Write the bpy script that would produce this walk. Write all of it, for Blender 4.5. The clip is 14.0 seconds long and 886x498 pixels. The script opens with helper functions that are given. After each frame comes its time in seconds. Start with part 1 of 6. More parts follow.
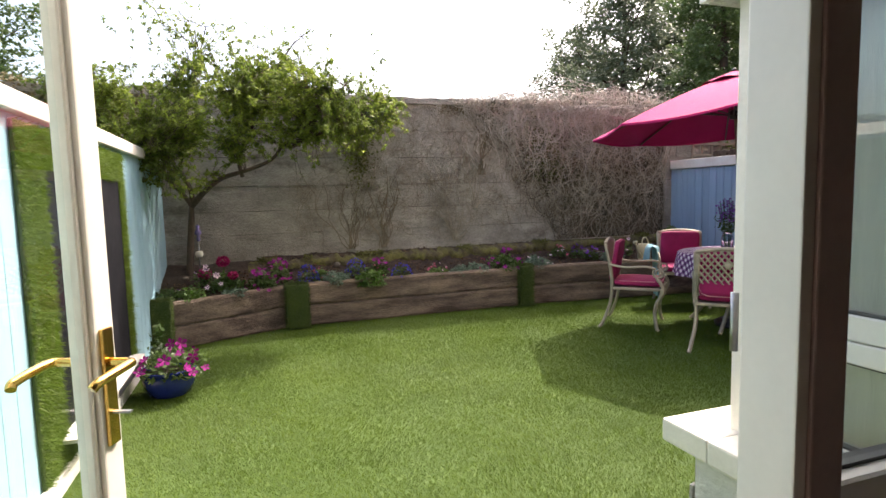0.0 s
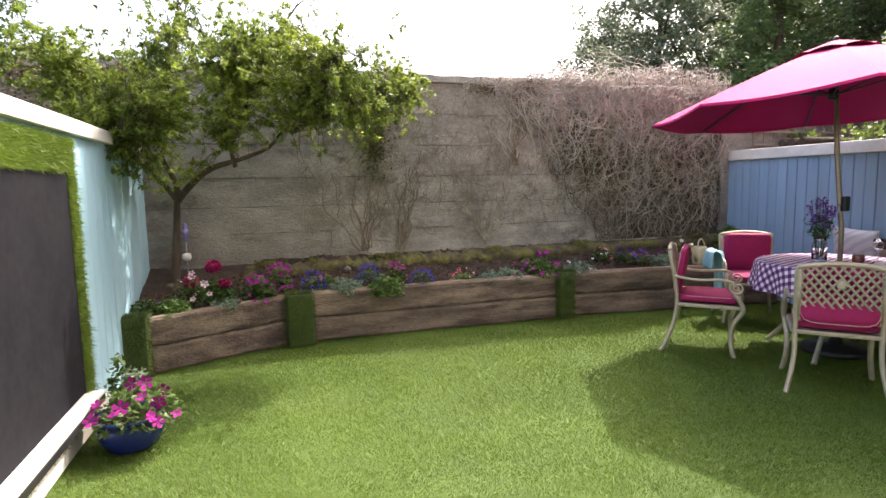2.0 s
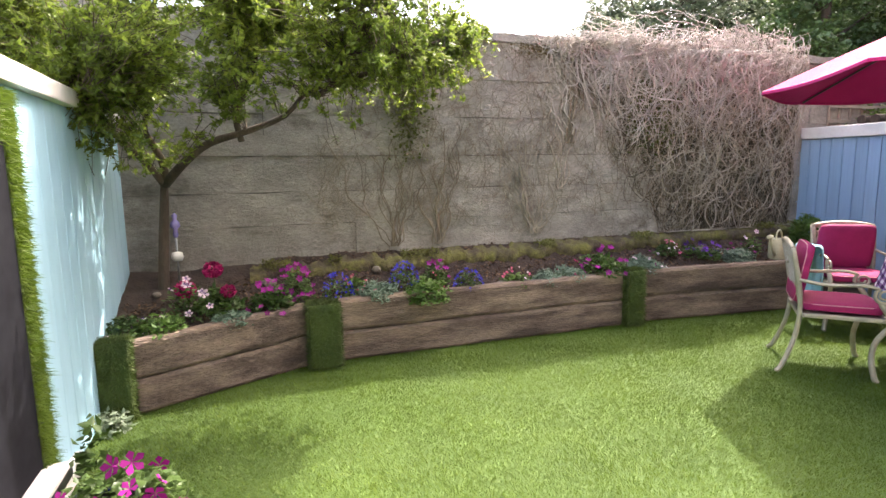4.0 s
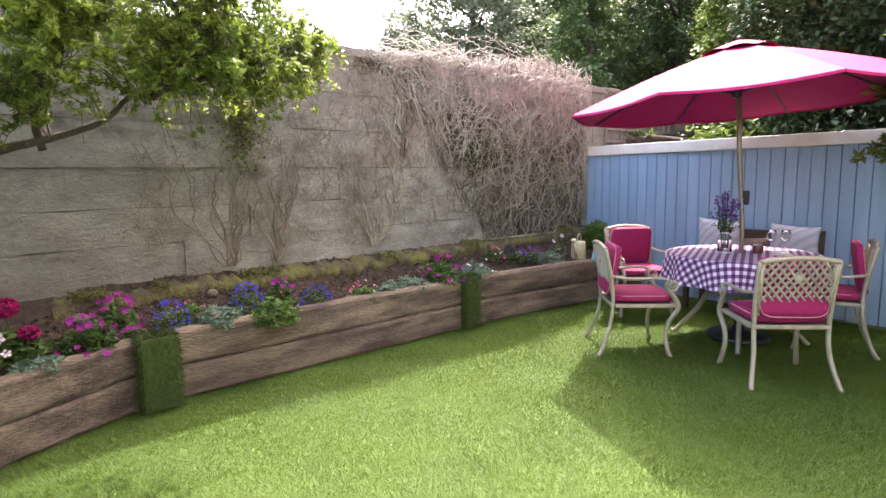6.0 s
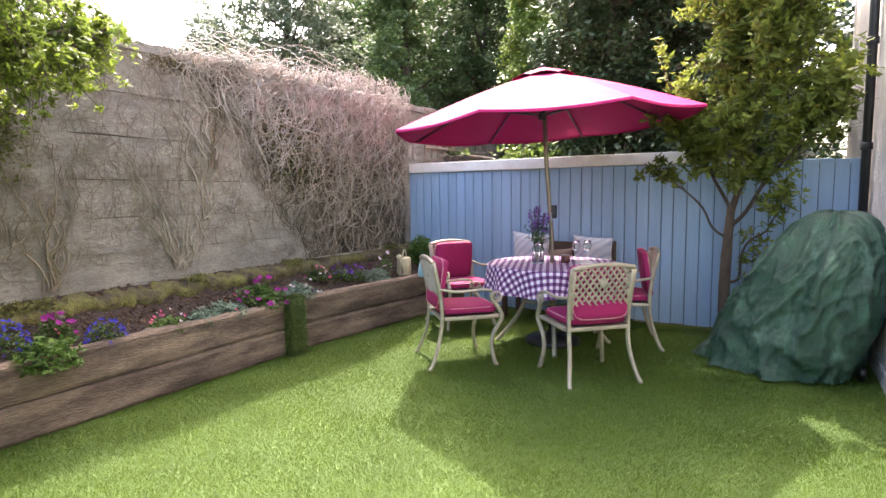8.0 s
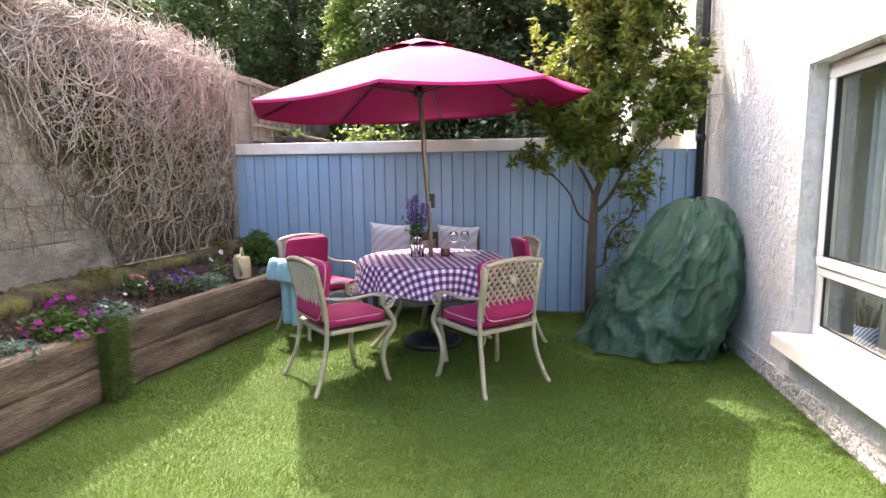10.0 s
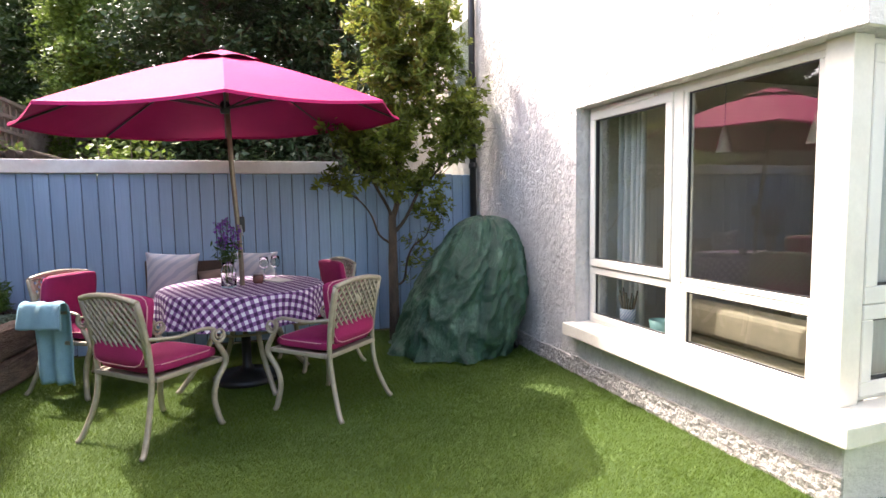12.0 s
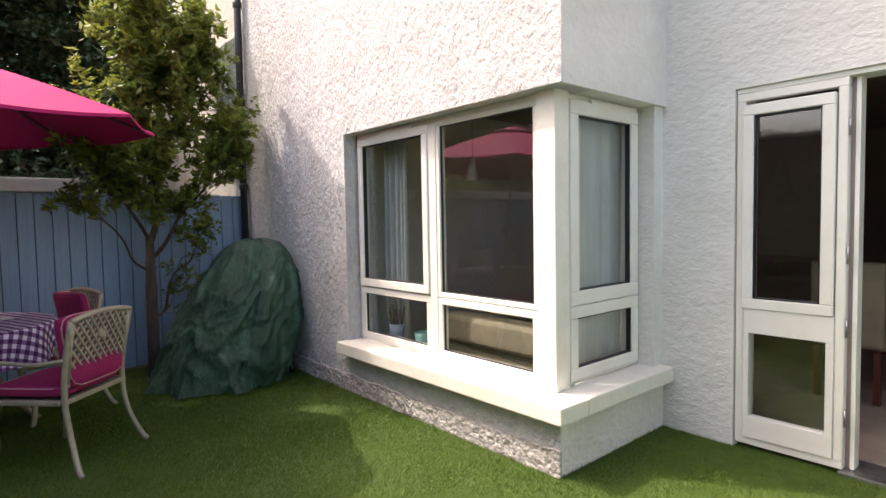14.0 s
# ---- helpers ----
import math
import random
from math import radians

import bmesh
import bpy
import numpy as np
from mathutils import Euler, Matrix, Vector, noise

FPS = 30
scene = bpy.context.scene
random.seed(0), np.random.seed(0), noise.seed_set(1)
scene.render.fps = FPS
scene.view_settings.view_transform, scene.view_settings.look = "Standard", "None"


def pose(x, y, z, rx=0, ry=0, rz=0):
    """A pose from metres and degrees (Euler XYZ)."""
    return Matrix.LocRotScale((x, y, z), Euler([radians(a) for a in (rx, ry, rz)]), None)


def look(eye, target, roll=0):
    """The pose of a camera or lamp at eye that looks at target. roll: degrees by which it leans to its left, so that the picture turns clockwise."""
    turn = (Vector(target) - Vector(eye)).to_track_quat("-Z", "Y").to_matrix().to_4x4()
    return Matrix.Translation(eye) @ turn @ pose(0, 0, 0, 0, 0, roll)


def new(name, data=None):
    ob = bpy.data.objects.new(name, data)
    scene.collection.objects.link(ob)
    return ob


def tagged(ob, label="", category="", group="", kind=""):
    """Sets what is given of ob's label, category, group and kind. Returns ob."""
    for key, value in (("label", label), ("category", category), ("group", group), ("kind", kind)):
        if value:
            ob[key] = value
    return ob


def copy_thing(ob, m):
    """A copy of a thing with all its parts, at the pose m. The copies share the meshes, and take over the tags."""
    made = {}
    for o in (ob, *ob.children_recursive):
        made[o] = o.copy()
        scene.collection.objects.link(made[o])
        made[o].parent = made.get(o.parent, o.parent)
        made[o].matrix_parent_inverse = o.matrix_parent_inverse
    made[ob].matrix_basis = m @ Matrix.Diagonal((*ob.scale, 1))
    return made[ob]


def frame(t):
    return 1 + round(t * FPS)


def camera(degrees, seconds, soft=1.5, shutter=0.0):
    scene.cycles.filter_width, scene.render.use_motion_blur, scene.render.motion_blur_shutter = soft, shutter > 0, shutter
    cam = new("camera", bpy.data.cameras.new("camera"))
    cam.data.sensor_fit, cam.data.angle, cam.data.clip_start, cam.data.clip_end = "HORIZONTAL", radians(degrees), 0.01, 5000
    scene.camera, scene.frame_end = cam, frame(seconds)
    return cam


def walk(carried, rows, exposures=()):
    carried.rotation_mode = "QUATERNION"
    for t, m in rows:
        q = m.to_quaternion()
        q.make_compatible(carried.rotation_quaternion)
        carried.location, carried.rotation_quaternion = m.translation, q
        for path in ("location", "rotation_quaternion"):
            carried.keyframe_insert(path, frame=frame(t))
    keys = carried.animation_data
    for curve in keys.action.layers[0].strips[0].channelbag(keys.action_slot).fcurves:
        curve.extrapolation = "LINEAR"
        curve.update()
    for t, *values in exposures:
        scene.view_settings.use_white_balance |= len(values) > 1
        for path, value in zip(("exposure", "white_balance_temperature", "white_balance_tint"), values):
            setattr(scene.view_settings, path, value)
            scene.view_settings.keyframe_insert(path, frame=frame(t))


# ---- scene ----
cam = camera(77.1, 14.0)
PATH = [
    (0, (0.800, 1.055, 1.344), (1.449, 2.937, 1.159), -1.4),
    (0.5, (0.848, 1.225, 1.347), (1.465, 3.118, 1.162), -1.5),
    (1, (0.901, 1.441, 1.412), (1.503, 3.336, 1.203), -1.1),
    (1.5, (0.913, 1.68, 1.411), (1.515, 3.575, 1.2), -1.0),
    (2, (0.962, 1.978, 1.405), (1.567, 3.871, 1.181), -1.0),
    (2.5, (0.971, 2.256, 1.391), (1.575, 4.146, 1.141), -1.0),
    (5, (0.49, 3.383, 1.4), (1.39, 5.145, 1.106), -0.8),
    (5.5, (0.427, 3.326, 1.417), (1.539, 4.967, 1.148), -1.1),
    (6, (0.401, 3.331, 1.418), (1.69, 4.839, 1.163), -0.9),
    (6.5, (0.388, 3.353, 1.426), (1.824, 4.723, 1.189), -0.8),
    (7, (0.383, 3.37, 1.416), (1.927, 4.623, 1.205), -0.7),
    (7.5, (0.409, 3.387, 1.386), (2.046, 4.52, 1.198), -0.8),
    (8, (0.497, 3.482, 1.377), (2.203, 4.508, 1.183), -0.7),
    (10.5, (0.89, 4.671, 1.409), (2.871, 4.795, 1.157), -0.4),
    (11, (0.912, 4.924, 1.382), (2.897, 4.829, 1.156), -0.3),
    (11.5, (0.868, 5.086, 1.361), (2.817, 4.673, 1.178), -0.7),
    (12, (0.834, 5.163, 1.357), (2.719, 4.515, 1.189), -0.9),
    (12.5, (0.801, 5.172, 1.355), (2.613, 4.34, 1.201), -0.9),
    (13, (0.76, 5.159, 1.357), (2.477, 4.142, 1.222), -0.9),
    (13.5, (0.722, 5.138, 1.36), (2.344, 3.973, 1.244), -0.9),
    (14, (0.691, 5.108, 1.357), (2.205, 3.804, 1.255), -1.0),
]
walk(cam, [(t, look(eye, target, roll)) for t, eye, target, roll in PATH],
     exposures=[(0.0, 2.08, 6750, 15), (2.0, 2.50, 6750, 15), (5.0, 3.03, 6600, 16), (8.0, 3.08, 6600, 17), (11.0, 3.08, 6700, 15), (12.5, 2.25, 6650, 17), (14.0, 1.72, 6800, 17)])

# ---- light ----
SUN = Vector((1.24, 0.80, 1.97)).normalized()
world = bpy.data.worlds.new("world")
scene.world = world
world.use_nodes = True
wn, wl = world.node_tree.nodes, world.node_tree.links
sky = wn.new("ShaderNodeTexSky")
sky.sky_type, sky.sun_disc = "NISHITA", False
sky.sun_elevation = math.asin(SUN.z)
sky.sun_rotation = math.atan2(SUN.x, SUN.y)
sky.dust_density, sky.ozone_density = 6.0, 0.3
wl.new(sky.outputs[0], wn["Background"].inputs[0])
wn["Background"].inputs[1].default_value = 0.15
sun = new("sun", bpy.data.lights.new("sun", "SUN"))
sun.data.energy, sun.data.angle, sun.data.color = 1.6, radians(0.7), (1.0, 0.95, 0.87)
sun.matrix_world = look((0, 0, 20), Vector((0, 0, 20)) - SUN)


# ---- materials ----
def mat(name, c1, c2=None, scale=3.0, rough=0.7, bump=0.0, bscale=60.0, metal=0.0, stretch=(1, 1, 1), vary=0.0,
        fine=0.25, trans=0.0, sss=0.0, spec=0.5, low=0.35, high=0.65, stain=None, stain_at=0.6, local=False, grain=0.5):
    """Two-scale mottled surface: colour patches, fine grain, relief; vary: spread between pieces."""
    m = bpy.data.materials.new(name)
    m.use_nodes = True
    n, l = m.node_tree.nodes, m.node_tree.links
    b = n["Principled BSDF"]
    c2 = c2 or tuple(c * 0.75 for c in c1)
    if local:
        geo = n.new("ShaderNodeTexCoord"); pos = geo.outputs["Object"]
    else:
        geo = n.new("ShaderNodeNewGeometry"); pos = geo.outputs["Position"]
    mp = n.new("ShaderNodeMapping")
    mp.inputs["Scale"].default_value = stretch
    l.new(pos, mp.inputs[0])
    big = n.new("ShaderNodeTexNoise")
    big.inputs["Scale"].default_value, big.inputs["Detail"].default_value, big.inputs["Roughness"].default_value = scale, 6, 0.62
    l.new(mp.outputs[0], big.inputs["Vector"])
    ramp = n.new("ShaderNodeValToRGB")
    ramp.color_ramp.elements[0].position, ramp.color_ramp.elements[1].position = low, high
    ramp.color_ramp.elements[0].color, ramp.color_ramp.elements[1].color = (*c1, 1), (*c2, 1)
    l.new(big.outputs["Fac"], ramp.inputs[0])
    col = ramp.outputs[0]
    small = n.new("ShaderNodeTexNoise")
    small.inputs["Scale"].default_value, small.inputs["Detail"].default_value, small.inputs["Roughness"].default_value = bscale, 6, grain
    l.new(mp.outputs[0], small.inputs["Vector"])
    if fine:
        mr = n.new("ShaderNodeMapRange")
        mr.inputs["To Min"].default_value, mr.inputs["To Max"].default_value = 1 - fine, 1 + fine
        l.new(small.outputs["Fac"], mr.inputs["Value"])
        mul = n.new("ShaderNodeVectorMath"); mul.operation = "MULTIPLY"
        l.new(col, mul.inputs[0]); l.new(mr.outputs[0], mul.inputs[1])
        col = mul.outputs[0]
    if stain:
        st = n.new("ShaderNodeTexNoise")
        st.inputs["Scale"].default_value, st.inputs["Detail"].default_value, st.inputs["Roughness"].default_value = scale * 0.6, 8, 0.7
        off = n.new("ShaderNodeVectorMath"); off.operation = "ADD"; off.inputs[1].default_value = (31, 17, 5)
        l.new(mp.outputs[0], off.inputs[0]); l.new(off.outputs[0], st.inputs["Vector"])
        sr = n.new("ShaderNodeMapRange")
        sr.inputs["From Min"].default_value, sr.inputs["From Max"].default_value = stain_at, stain_at + 0.14
        l.new(st.outputs["Fac"], sr.inputs["Value"])
        mx = n.new("ShaderNodeMix"); mx.data_type = "RGBA"
        l.new(sr.outputs[0], mx.inputs[0]); l.new(col, mx.inputs[6]); mx.inputs[7].default_value = (*stain, 1)
        col = mx.outputs[2]
    if vary:
        oi = n.new("ShaderNodeObjectInfo")
        isl = n.new("ShaderNodeNewGeometry")
        ad = n.new("ShaderNodeMath"); ad.operation = "ADD"
        l.new(oi.outputs["Random"], ad.inputs[0]); l.new(isl.outputs["Random Per Island"], ad.inputs[1])
        vr = n.new("ShaderNodeMapRange")
        vr.inputs["From Max"].default_value = 2.0
        vr.inputs["To Min"].default_value, vr.inputs["To Max"].default_value = 1 - vary, 1 + vary
        l.new(ad.outputs[0], vr.inputs["Value"])
        mv = n.new("ShaderNodeVectorMath"); mv.operation = "MULTIPLY"
        l.new(col, mv.inputs[0]); l.new(vr.outputs[0], mv.inputs[1])
        col = mv.outputs[0]
    l.new(col, b.inputs["Base Color"])
    b.inputs["Roughness"].default_value, b.inputs["Metallic"].default_value = rough, metal
    b.inputs["Specular IOR Level"].default_value = spec
    if bump:
        bp = n.new("ShaderNodeBump")
        bp.inputs["Strength"].default_value, bp.inputs["Distance"].default_value = min(1.0, bump), 0.01 * max(1.0, bump)
        l.new(small.outputs["Fac"], bp.inputs["Height"]); l.new(bp.outputs[0], b.inputs["Normal"])
    if trans:
        tr = n.new("ShaderNodeBsdfTranslucent"); l.new(col, tr.inputs[0])
        ms = n.new("ShaderNodeMixShader"); ms.inputs[0].default_value = trans
        l.new(b.outputs[0], ms.inputs[1]); l.new(tr.outputs[0], ms.inputs[2])
        l.new(ms.outputs[0], n["Material Output"].inputs[0])
    return m


def leaf_mat(name, c1, c2, trans=0.35, vary=0.35, rough=0.45):
    return mat(name, c1, c2, scale=1.3, rough=rough, vary=vary, fine=0.15, bscale=90, trans=trans, spec=0.4)


def glass_mat(name):
    m = bpy.data.materials.new(name)
    m.use_nodes = True
    n, l = m.node_tree.nodes, m.node_tree.links
    tr, gl, lw, pw, mr, ms = n.new("ShaderNodeBsdfTransparent"), n.new("ShaderNodeBsdfGlossy"), n.new("ShaderNodeLayerWeight"), n.new("ShaderNodeMath"), n.new("ShaderNodeMapRange"), n.new("ShaderNodeMixShader")
    tr.inputs[0].default_value = (0.88, 0.92, 0.90, 1)
    gl.inputs["Roughness"].default_value = 0.0
    pw.operation = "POWER"; pw.inputs[1].default_value = 4.5
    mr.inputs["To Min"].default_value, mr.inputs["To Max"].default_value = 0.15, 1.0
    l.new(lw.outputs["Facing"], pw.inputs[0]); l.new(pw.outputs[0], mr.inputs["Value"]); l.new(mr.outputs[0], ms.inputs[0])
    l.new(tr.outputs[0], ms.inputs[1]); l.new(gl.outputs[0], ms.inputs[2])
    l.new(ms.outputs[0], n["Material Output"].inputs[0])
    return m


GLASS = glass_mat("window_glass")
WHITE_FRAME = mat("white_upvc", (0.80, 0.77, 0.69), (0.74, 0.71, 0.63), scale=4, rough=0.35, fine=0.03)
SILL_PAINT = mat("cream_masonry_paint", (0.80, 0.76, 0.66), (0.72, 0.68, 0.58), scale=5, rough=0.6, bump=0.15, bscale=50, fine=0.06, stain=(0.55, 0.5, 0.4), stain_at=0.66)
ROUGHCAST = mat("white_roughcast", (0.72, 0.70, 0.68), (0.60, 0.58, 0.56), scale=5, rough=0.85, bump=6.0, bscale=26, fine=0.20, grain=0.62, stretch=(1, 1, 0.75), stain=(0.60, 0.58, 0.53), stain_at=0.62)
SMOOTH_RENDER = mat("white_smooth_render", (0.76, 0.735, 0.68), (0.68, 0.655, 0.595), scale=2.5, rough=0.8, bump=1.5, bscale=19, grain=0.58, fine=0.07, stretch=(1, 1, 1.5), stain=(0.60, 0.58, 0.50), stain_at=0.64)
PLINTH = mat("grey_pebble_plinth", (0.55, 0.52, 0.48), (0.34, 0.31, 0.28), scale=30, rough=0.95, bump=3.0, bscale=45, fine=0.3)
CONCRETE = mat("weathered_concrete", (0.47, 0.425, 0.37), (0.25, 0.225, 0.19), scale=3.0, rough=0.95, bump=4.0, bscale=34, grain=0.74, fine=0.55, vary=0.08, stretch=(0.8, 1, 1.5), low=0.3, high=0.7, stain=(0.13, 0.112, 0.085), stain_at=0.57)
MORTAR = mat("dark_wall_joint", (0.22, 0.195, 0.165), (0.14, 0.12, 0.10), scale=5, rough=1, bump=1, bscale=70)
BLUE_LIGHT = mat("pale_blue_paint", (0.40, 0.62, 0.72), (0.34, 0.56, 0.67), scale=3, rough=0.6, fine=0.08, bump=0.25, bscale=30, stretch=(1, 1, 0.15), vary=0.05, stain=(0.30, 0.47, 0.54), stain_at=0.66)
BLUE_BOARD = mat("sky_blue_paint", (0.30, 0.43, 0.60), (0.26, 0.38, 0.54), scale=3, rough=0.6, fine=0.10, bump=0.3, bscale=26, stretch=(2, 2, 0.12), vary=0.10, stain=(0.21, 0.30, 0.42), stain_at=0.66)
WHITE_WOOD = mat("white_painted_wood", (0.78, 0.76, 0.72), (0.66, 0.63, 0.58), scale=5, rough=0.55, fine=0.06, bump=0.3, bscale=30, stain=(0.45, 0.42, 0.36), stain_at=0.66)
SLEEPER = mat("weathered_sleeper_wood", (0.26, 0.19, 0.137), (0.085, 0.058, 0.045), scale=1.6, rough=0.9, fine=0.55, bump=1.4, bscale=22, stretch=(1.0, 3, 5), vary=0.25, low=0.36, high=0.62, stain=(0.045, 0.028, 0.025), stain_at=0.56)
TURF = mat("artificial_turf", (0.075, 0.135, 0.017), (0.055, 0.105, 0.012), scale=1.2, rough=0.75, fine=0.35, bump=1.0, bscale=240)
BLADE = mat("artificial_grass_blade", (0.128, 0.195, 0.018), (0.086, 0.142, 0.013), scale=1.4, rough=0.5, fine=0.3, bscale=14, vary=0.22, trans=0.34, spec=0.4)
TURF_DARK = mat("artificial_turf_strip", (0.07, 0.105, 0.016), (0.045, 0.075, 0.012), scale=8, rough=0.8, fine=0.4, bump=1.0, bscale=180)
BLADE_DARK = mat("turf_strip_blade", (0.075, 0.105, 0.016), (0.045, 0.07, 0.012), scale=5, rough=0.6, fine=0.2, vary=0.4, trans=0.2)
SOIL = mat("dark_soil", (0.055, 0.036, 0.026), (0.026, 0.017, 0.012), scale=9, rough=1, fine=0.4, bump=1.5, bscale=60)
GROUND = mat("rough_ground", (0.09, 0.10, 0.045), (0.06, 0.055, 0.03), scale=0.7, rough=1, fine=0.3, bump=1, bscale=20)
SLATE = mat("chalkboard", (0.010, 0.010, 0.013), (0.016, 0.016, 0.019), scale=2.5, rough=0.95, spec=0.05, fine=0.2, bscale=20, stain=(0.024, 0.024, 0.028), stain_at=0.64)
BLACK = mat("black_plastic", (0.012, 0.012, 0.013), (0.02, 0.02, 0.022), rough=0.4, fine=0.1)
BRASS = mat("polished_brass", (0.72, 0.46, 0.13), (0.60, 0.37, 0.10), scale=20, rough=0.25, metal=1.0, fine=0.08)
STEEL = mat("grey_steel", (0.42, 0.42, 0.42), (0.30, 0.30, 0.30), scale=20, rough=0.4, metal=0.9, fine=0.1)
BROWN_FRAME = mat("brown_jamb_face", (0.48, 0.38, 0.35), (0.42, 0.33, 0.30), scale=6, rough=0.5, fine=0.08)


# ---- building helpers ----
def bm_box(bm, x0, x1, y0, y1, z0, z1, bevel=0.0, seg=2):
    r = bmesh.ops.create_cube(bm, size=1.0)
    vs = r["verts"]
    for v in vs:
        v.co = Vector((x0 + (v.co.x + 0.5) * (x1 - x0), y0 + (v.co.y + 0.5) * (y1 - y0), z0 + (v.co.z + 0.5) * (z1 - z0)))
    if bevel:
        es = list({e for v in vs for e in v.link_edges})
        bmesh.ops.bevel(bm, geom=es, offset=bevel, segments=seg, affect="EDGES", profile=0.6)
    return bm


def box(x0, x1, y0, y1, z0, z1, bevel=0.0, seg=2):
    return bm_box(bmesh.new(), x0, x1, y0, y1, z0, z1, bevel, seg)


def tube(points, radii, sides=8, bm=None, cap=True):
    """A tapering round tube through the points."""
    bm = bm or bmesh.new()
    pts = [Vector(p) for p in points]
    if not hasattr(radii, "__len__"):
        radii = [radii] * len(pts)
    rings = []
    side = None
    for i, p in enumerate(pts):
        d = (pts[min(i + 1, len(pts) - 1)] - pts[max(i - 1, 0)]).normalized()
        if side is None:
            side = d.orthogonal().normalized()
        side = (side - d * side.dot(d)).normalized()
        up = d.cross(side)
        rings.append([bm.verts.new(p + radii[i] * (math.cos(a) * side + math.sin(a) * up)) for a in (2 * math.pi * k / sides for k in range(sides))])
    for a, b in zip(rings, rings[1:]):
        for k in range(sides):
            f = bm.faces.new((a[k], a[(k + 1) % sides], b[(k + 1) % sides], b[k]))
            f.smooth = True
    if cap:
        bm.faces.new(rings[0][::-1]); bm.faces.new(rings[-1])
    return bm


def lathe(profile, sides=24, bm=None, at=(0, 0, 0)):
    """A turned shape from (radius, height) pairs."""
    bm = bm or bmesh.new()
    at = Vector(at)
    rings = [[bm.verts.new(at + Vector((max(r, 1e-4) * math.cos(a), max(r, 1e-4) * math.sin(a), z))) for a in (2 * math.pi * k / sides for k in range(sides))] for r, z in profile]
    for a, b in zip(rings, rings[1:]):
        for k in range(sides):
            f = bm.faces.new((a[k], a[(k + 1) % sides], b[(k + 1) % sides], b[k]))
            f.smooth = True
    bm.faces.new(rings[0][::-1]); bm.faces.new(rings[-1])
    return bm


def smooth_curve(points, n=6):
    """Catmull-Rom points through the given ones."""
    p = [Vector(q) for q in points]
    p = [2 * p[0] - p[1]] + p + [2 * p[-1] - p[-2]]
    out = []
    for i in range(1, len(p) - 2):
        for k in range(n):
            t = k / n
            a, b, c, d = p[i - 1], p[i], p[i + 1], p[i + 2]
            out.append(0.5 * (2 * b + (c - a) * t + (2 * a - 5 * b + 4 * c - d) * t * t + (3 * b - a - 3 * c + d) * t ** 3))
    out.append(p[-2])
    return out


def mesh_of(name, bm, material):
    me = bpy.data.meshes.new(name)
    bm.to_mesh(me)
    bm.free()
    me.materials.append(material)
    return me


def part(name, bm, material, parent=None, label=""):
    ob = new(name, mesh_of(name, bm, material))
    ob.parent = parent
    if label:
        ob["label"] = label
    return ob


def thing(name, label, category, group="", kind="", at=None):
    ob = new(name)
    ob.empty_display_size = 0.1
    if at is not None:
        ob.matrix_basis = at
    return tagged(ob, label, category, group, kind)


def solid(name, bm, material, label, category, group="", kind=""):
    return tagged(part(name, bm, material), label, category, group, kind)


def setting(name, bm, material, label, category):
    return solid(name, bm, material, label, category, kind="structure")


def raw(name, verts, faces, material, parent=None):
    """A mesh from arrays: verts (n, 3), faces (m, k)."""
    verts, faces = np.asarray(verts, dtype=np.float32), np.asarray(faces, dtype=np.int32)
    me = bpy.data.meshes.new(name)
    k = faces.shape[1]
    me.vertices.add(len(verts)); me.vertices.foreach_set("co", verts.ravel())
    me.loops.add(faces.size); me.loops.foreach_set("vertex_index", faces.ravel())
    me.polygons.add(len(faces)); me.polygons.foreach_set("loop_start", np.arange(0, faces.size, k, dtype=np.int32))
    me.update(calc_edges=True)
    me.materials.append(material)
    ob = new(name, me)
    ob.parent = parent
    return ob


def leaves(centres, size, rng, flat=0.5, long=1.8, cup=0.25):
    """Folded diamond leaves at the centres: verts and faces."""
    c = np.asarray(centres, dtype=float)
    n = len(c)
    d = rng.normal(size=(n, 3)); d[:, 2] = d[:, 2] * flat - 0.15
    d /= np.linalg.norm(d, axis=1)[:, None]
    w = np.cross(d, rng.normal(size=(n, 3)) * (0.5, 0.5, 1) + (0, 0, 1)); w /= np.linalg.norm(w, axis=1)[:, None]
    nn = np.cross(d, w)
    s = (size * rng.uniform(0.6, 1.3, n))[:, None]
    v = np.stack([c - d * s * long / 2, c + w * s * 0.5 + nn * s * cup, c + d * s * long / 2, c - w * s * 0.5 + nn * s * cup], axis=1)
    i = np.arange(n)[:, None] * 4
    return v.reshape(-1, 3), np.concatenate([i + (0, 1, 2), i + (0, 2, 3)])


def blades(xy, z, height, width, rng, lean=0.5, nap=None):
    """Upright one-triangle grass blades."""
    n = len(xy)
    a = rng.uniform(0, 2 * math.pi, n)
    h = height * rng.uniform(0.6, 1.25, n)
    base = np.column_stack([xy, np.broadcast_to(z, n)])
    side = np.column_stack([np.cos(a), np.sin(a), np.zeros(n)]) * (width / 2)
    if nap is None:
        b = rng.uniform(0, 2 * math.pi, n)
    else:
        b = nap + rng.normal(0, 1.1, n)
    k = rng.uniform(0, lean, n)
    tip = base + np.column_stack([np.cos(b) * k * h, np.sin(b) * k * h, h])
    v = np.stack([base - side, base + side, tip], axis=1).reshape(-1, 3)
    return v, np.arange(3 * n).reshape(-1, 3)


# ---- structure ----
WALL_Y, FENCE_X, BAY_Y, BAY_X, DOOR_Y = 7.67, 6.63, 2.79, 2.47, 1.70


def left_x(y):
    """The left fence runs slightly askew."""
    return -0.11 + 0.015 * (y - 5.0)


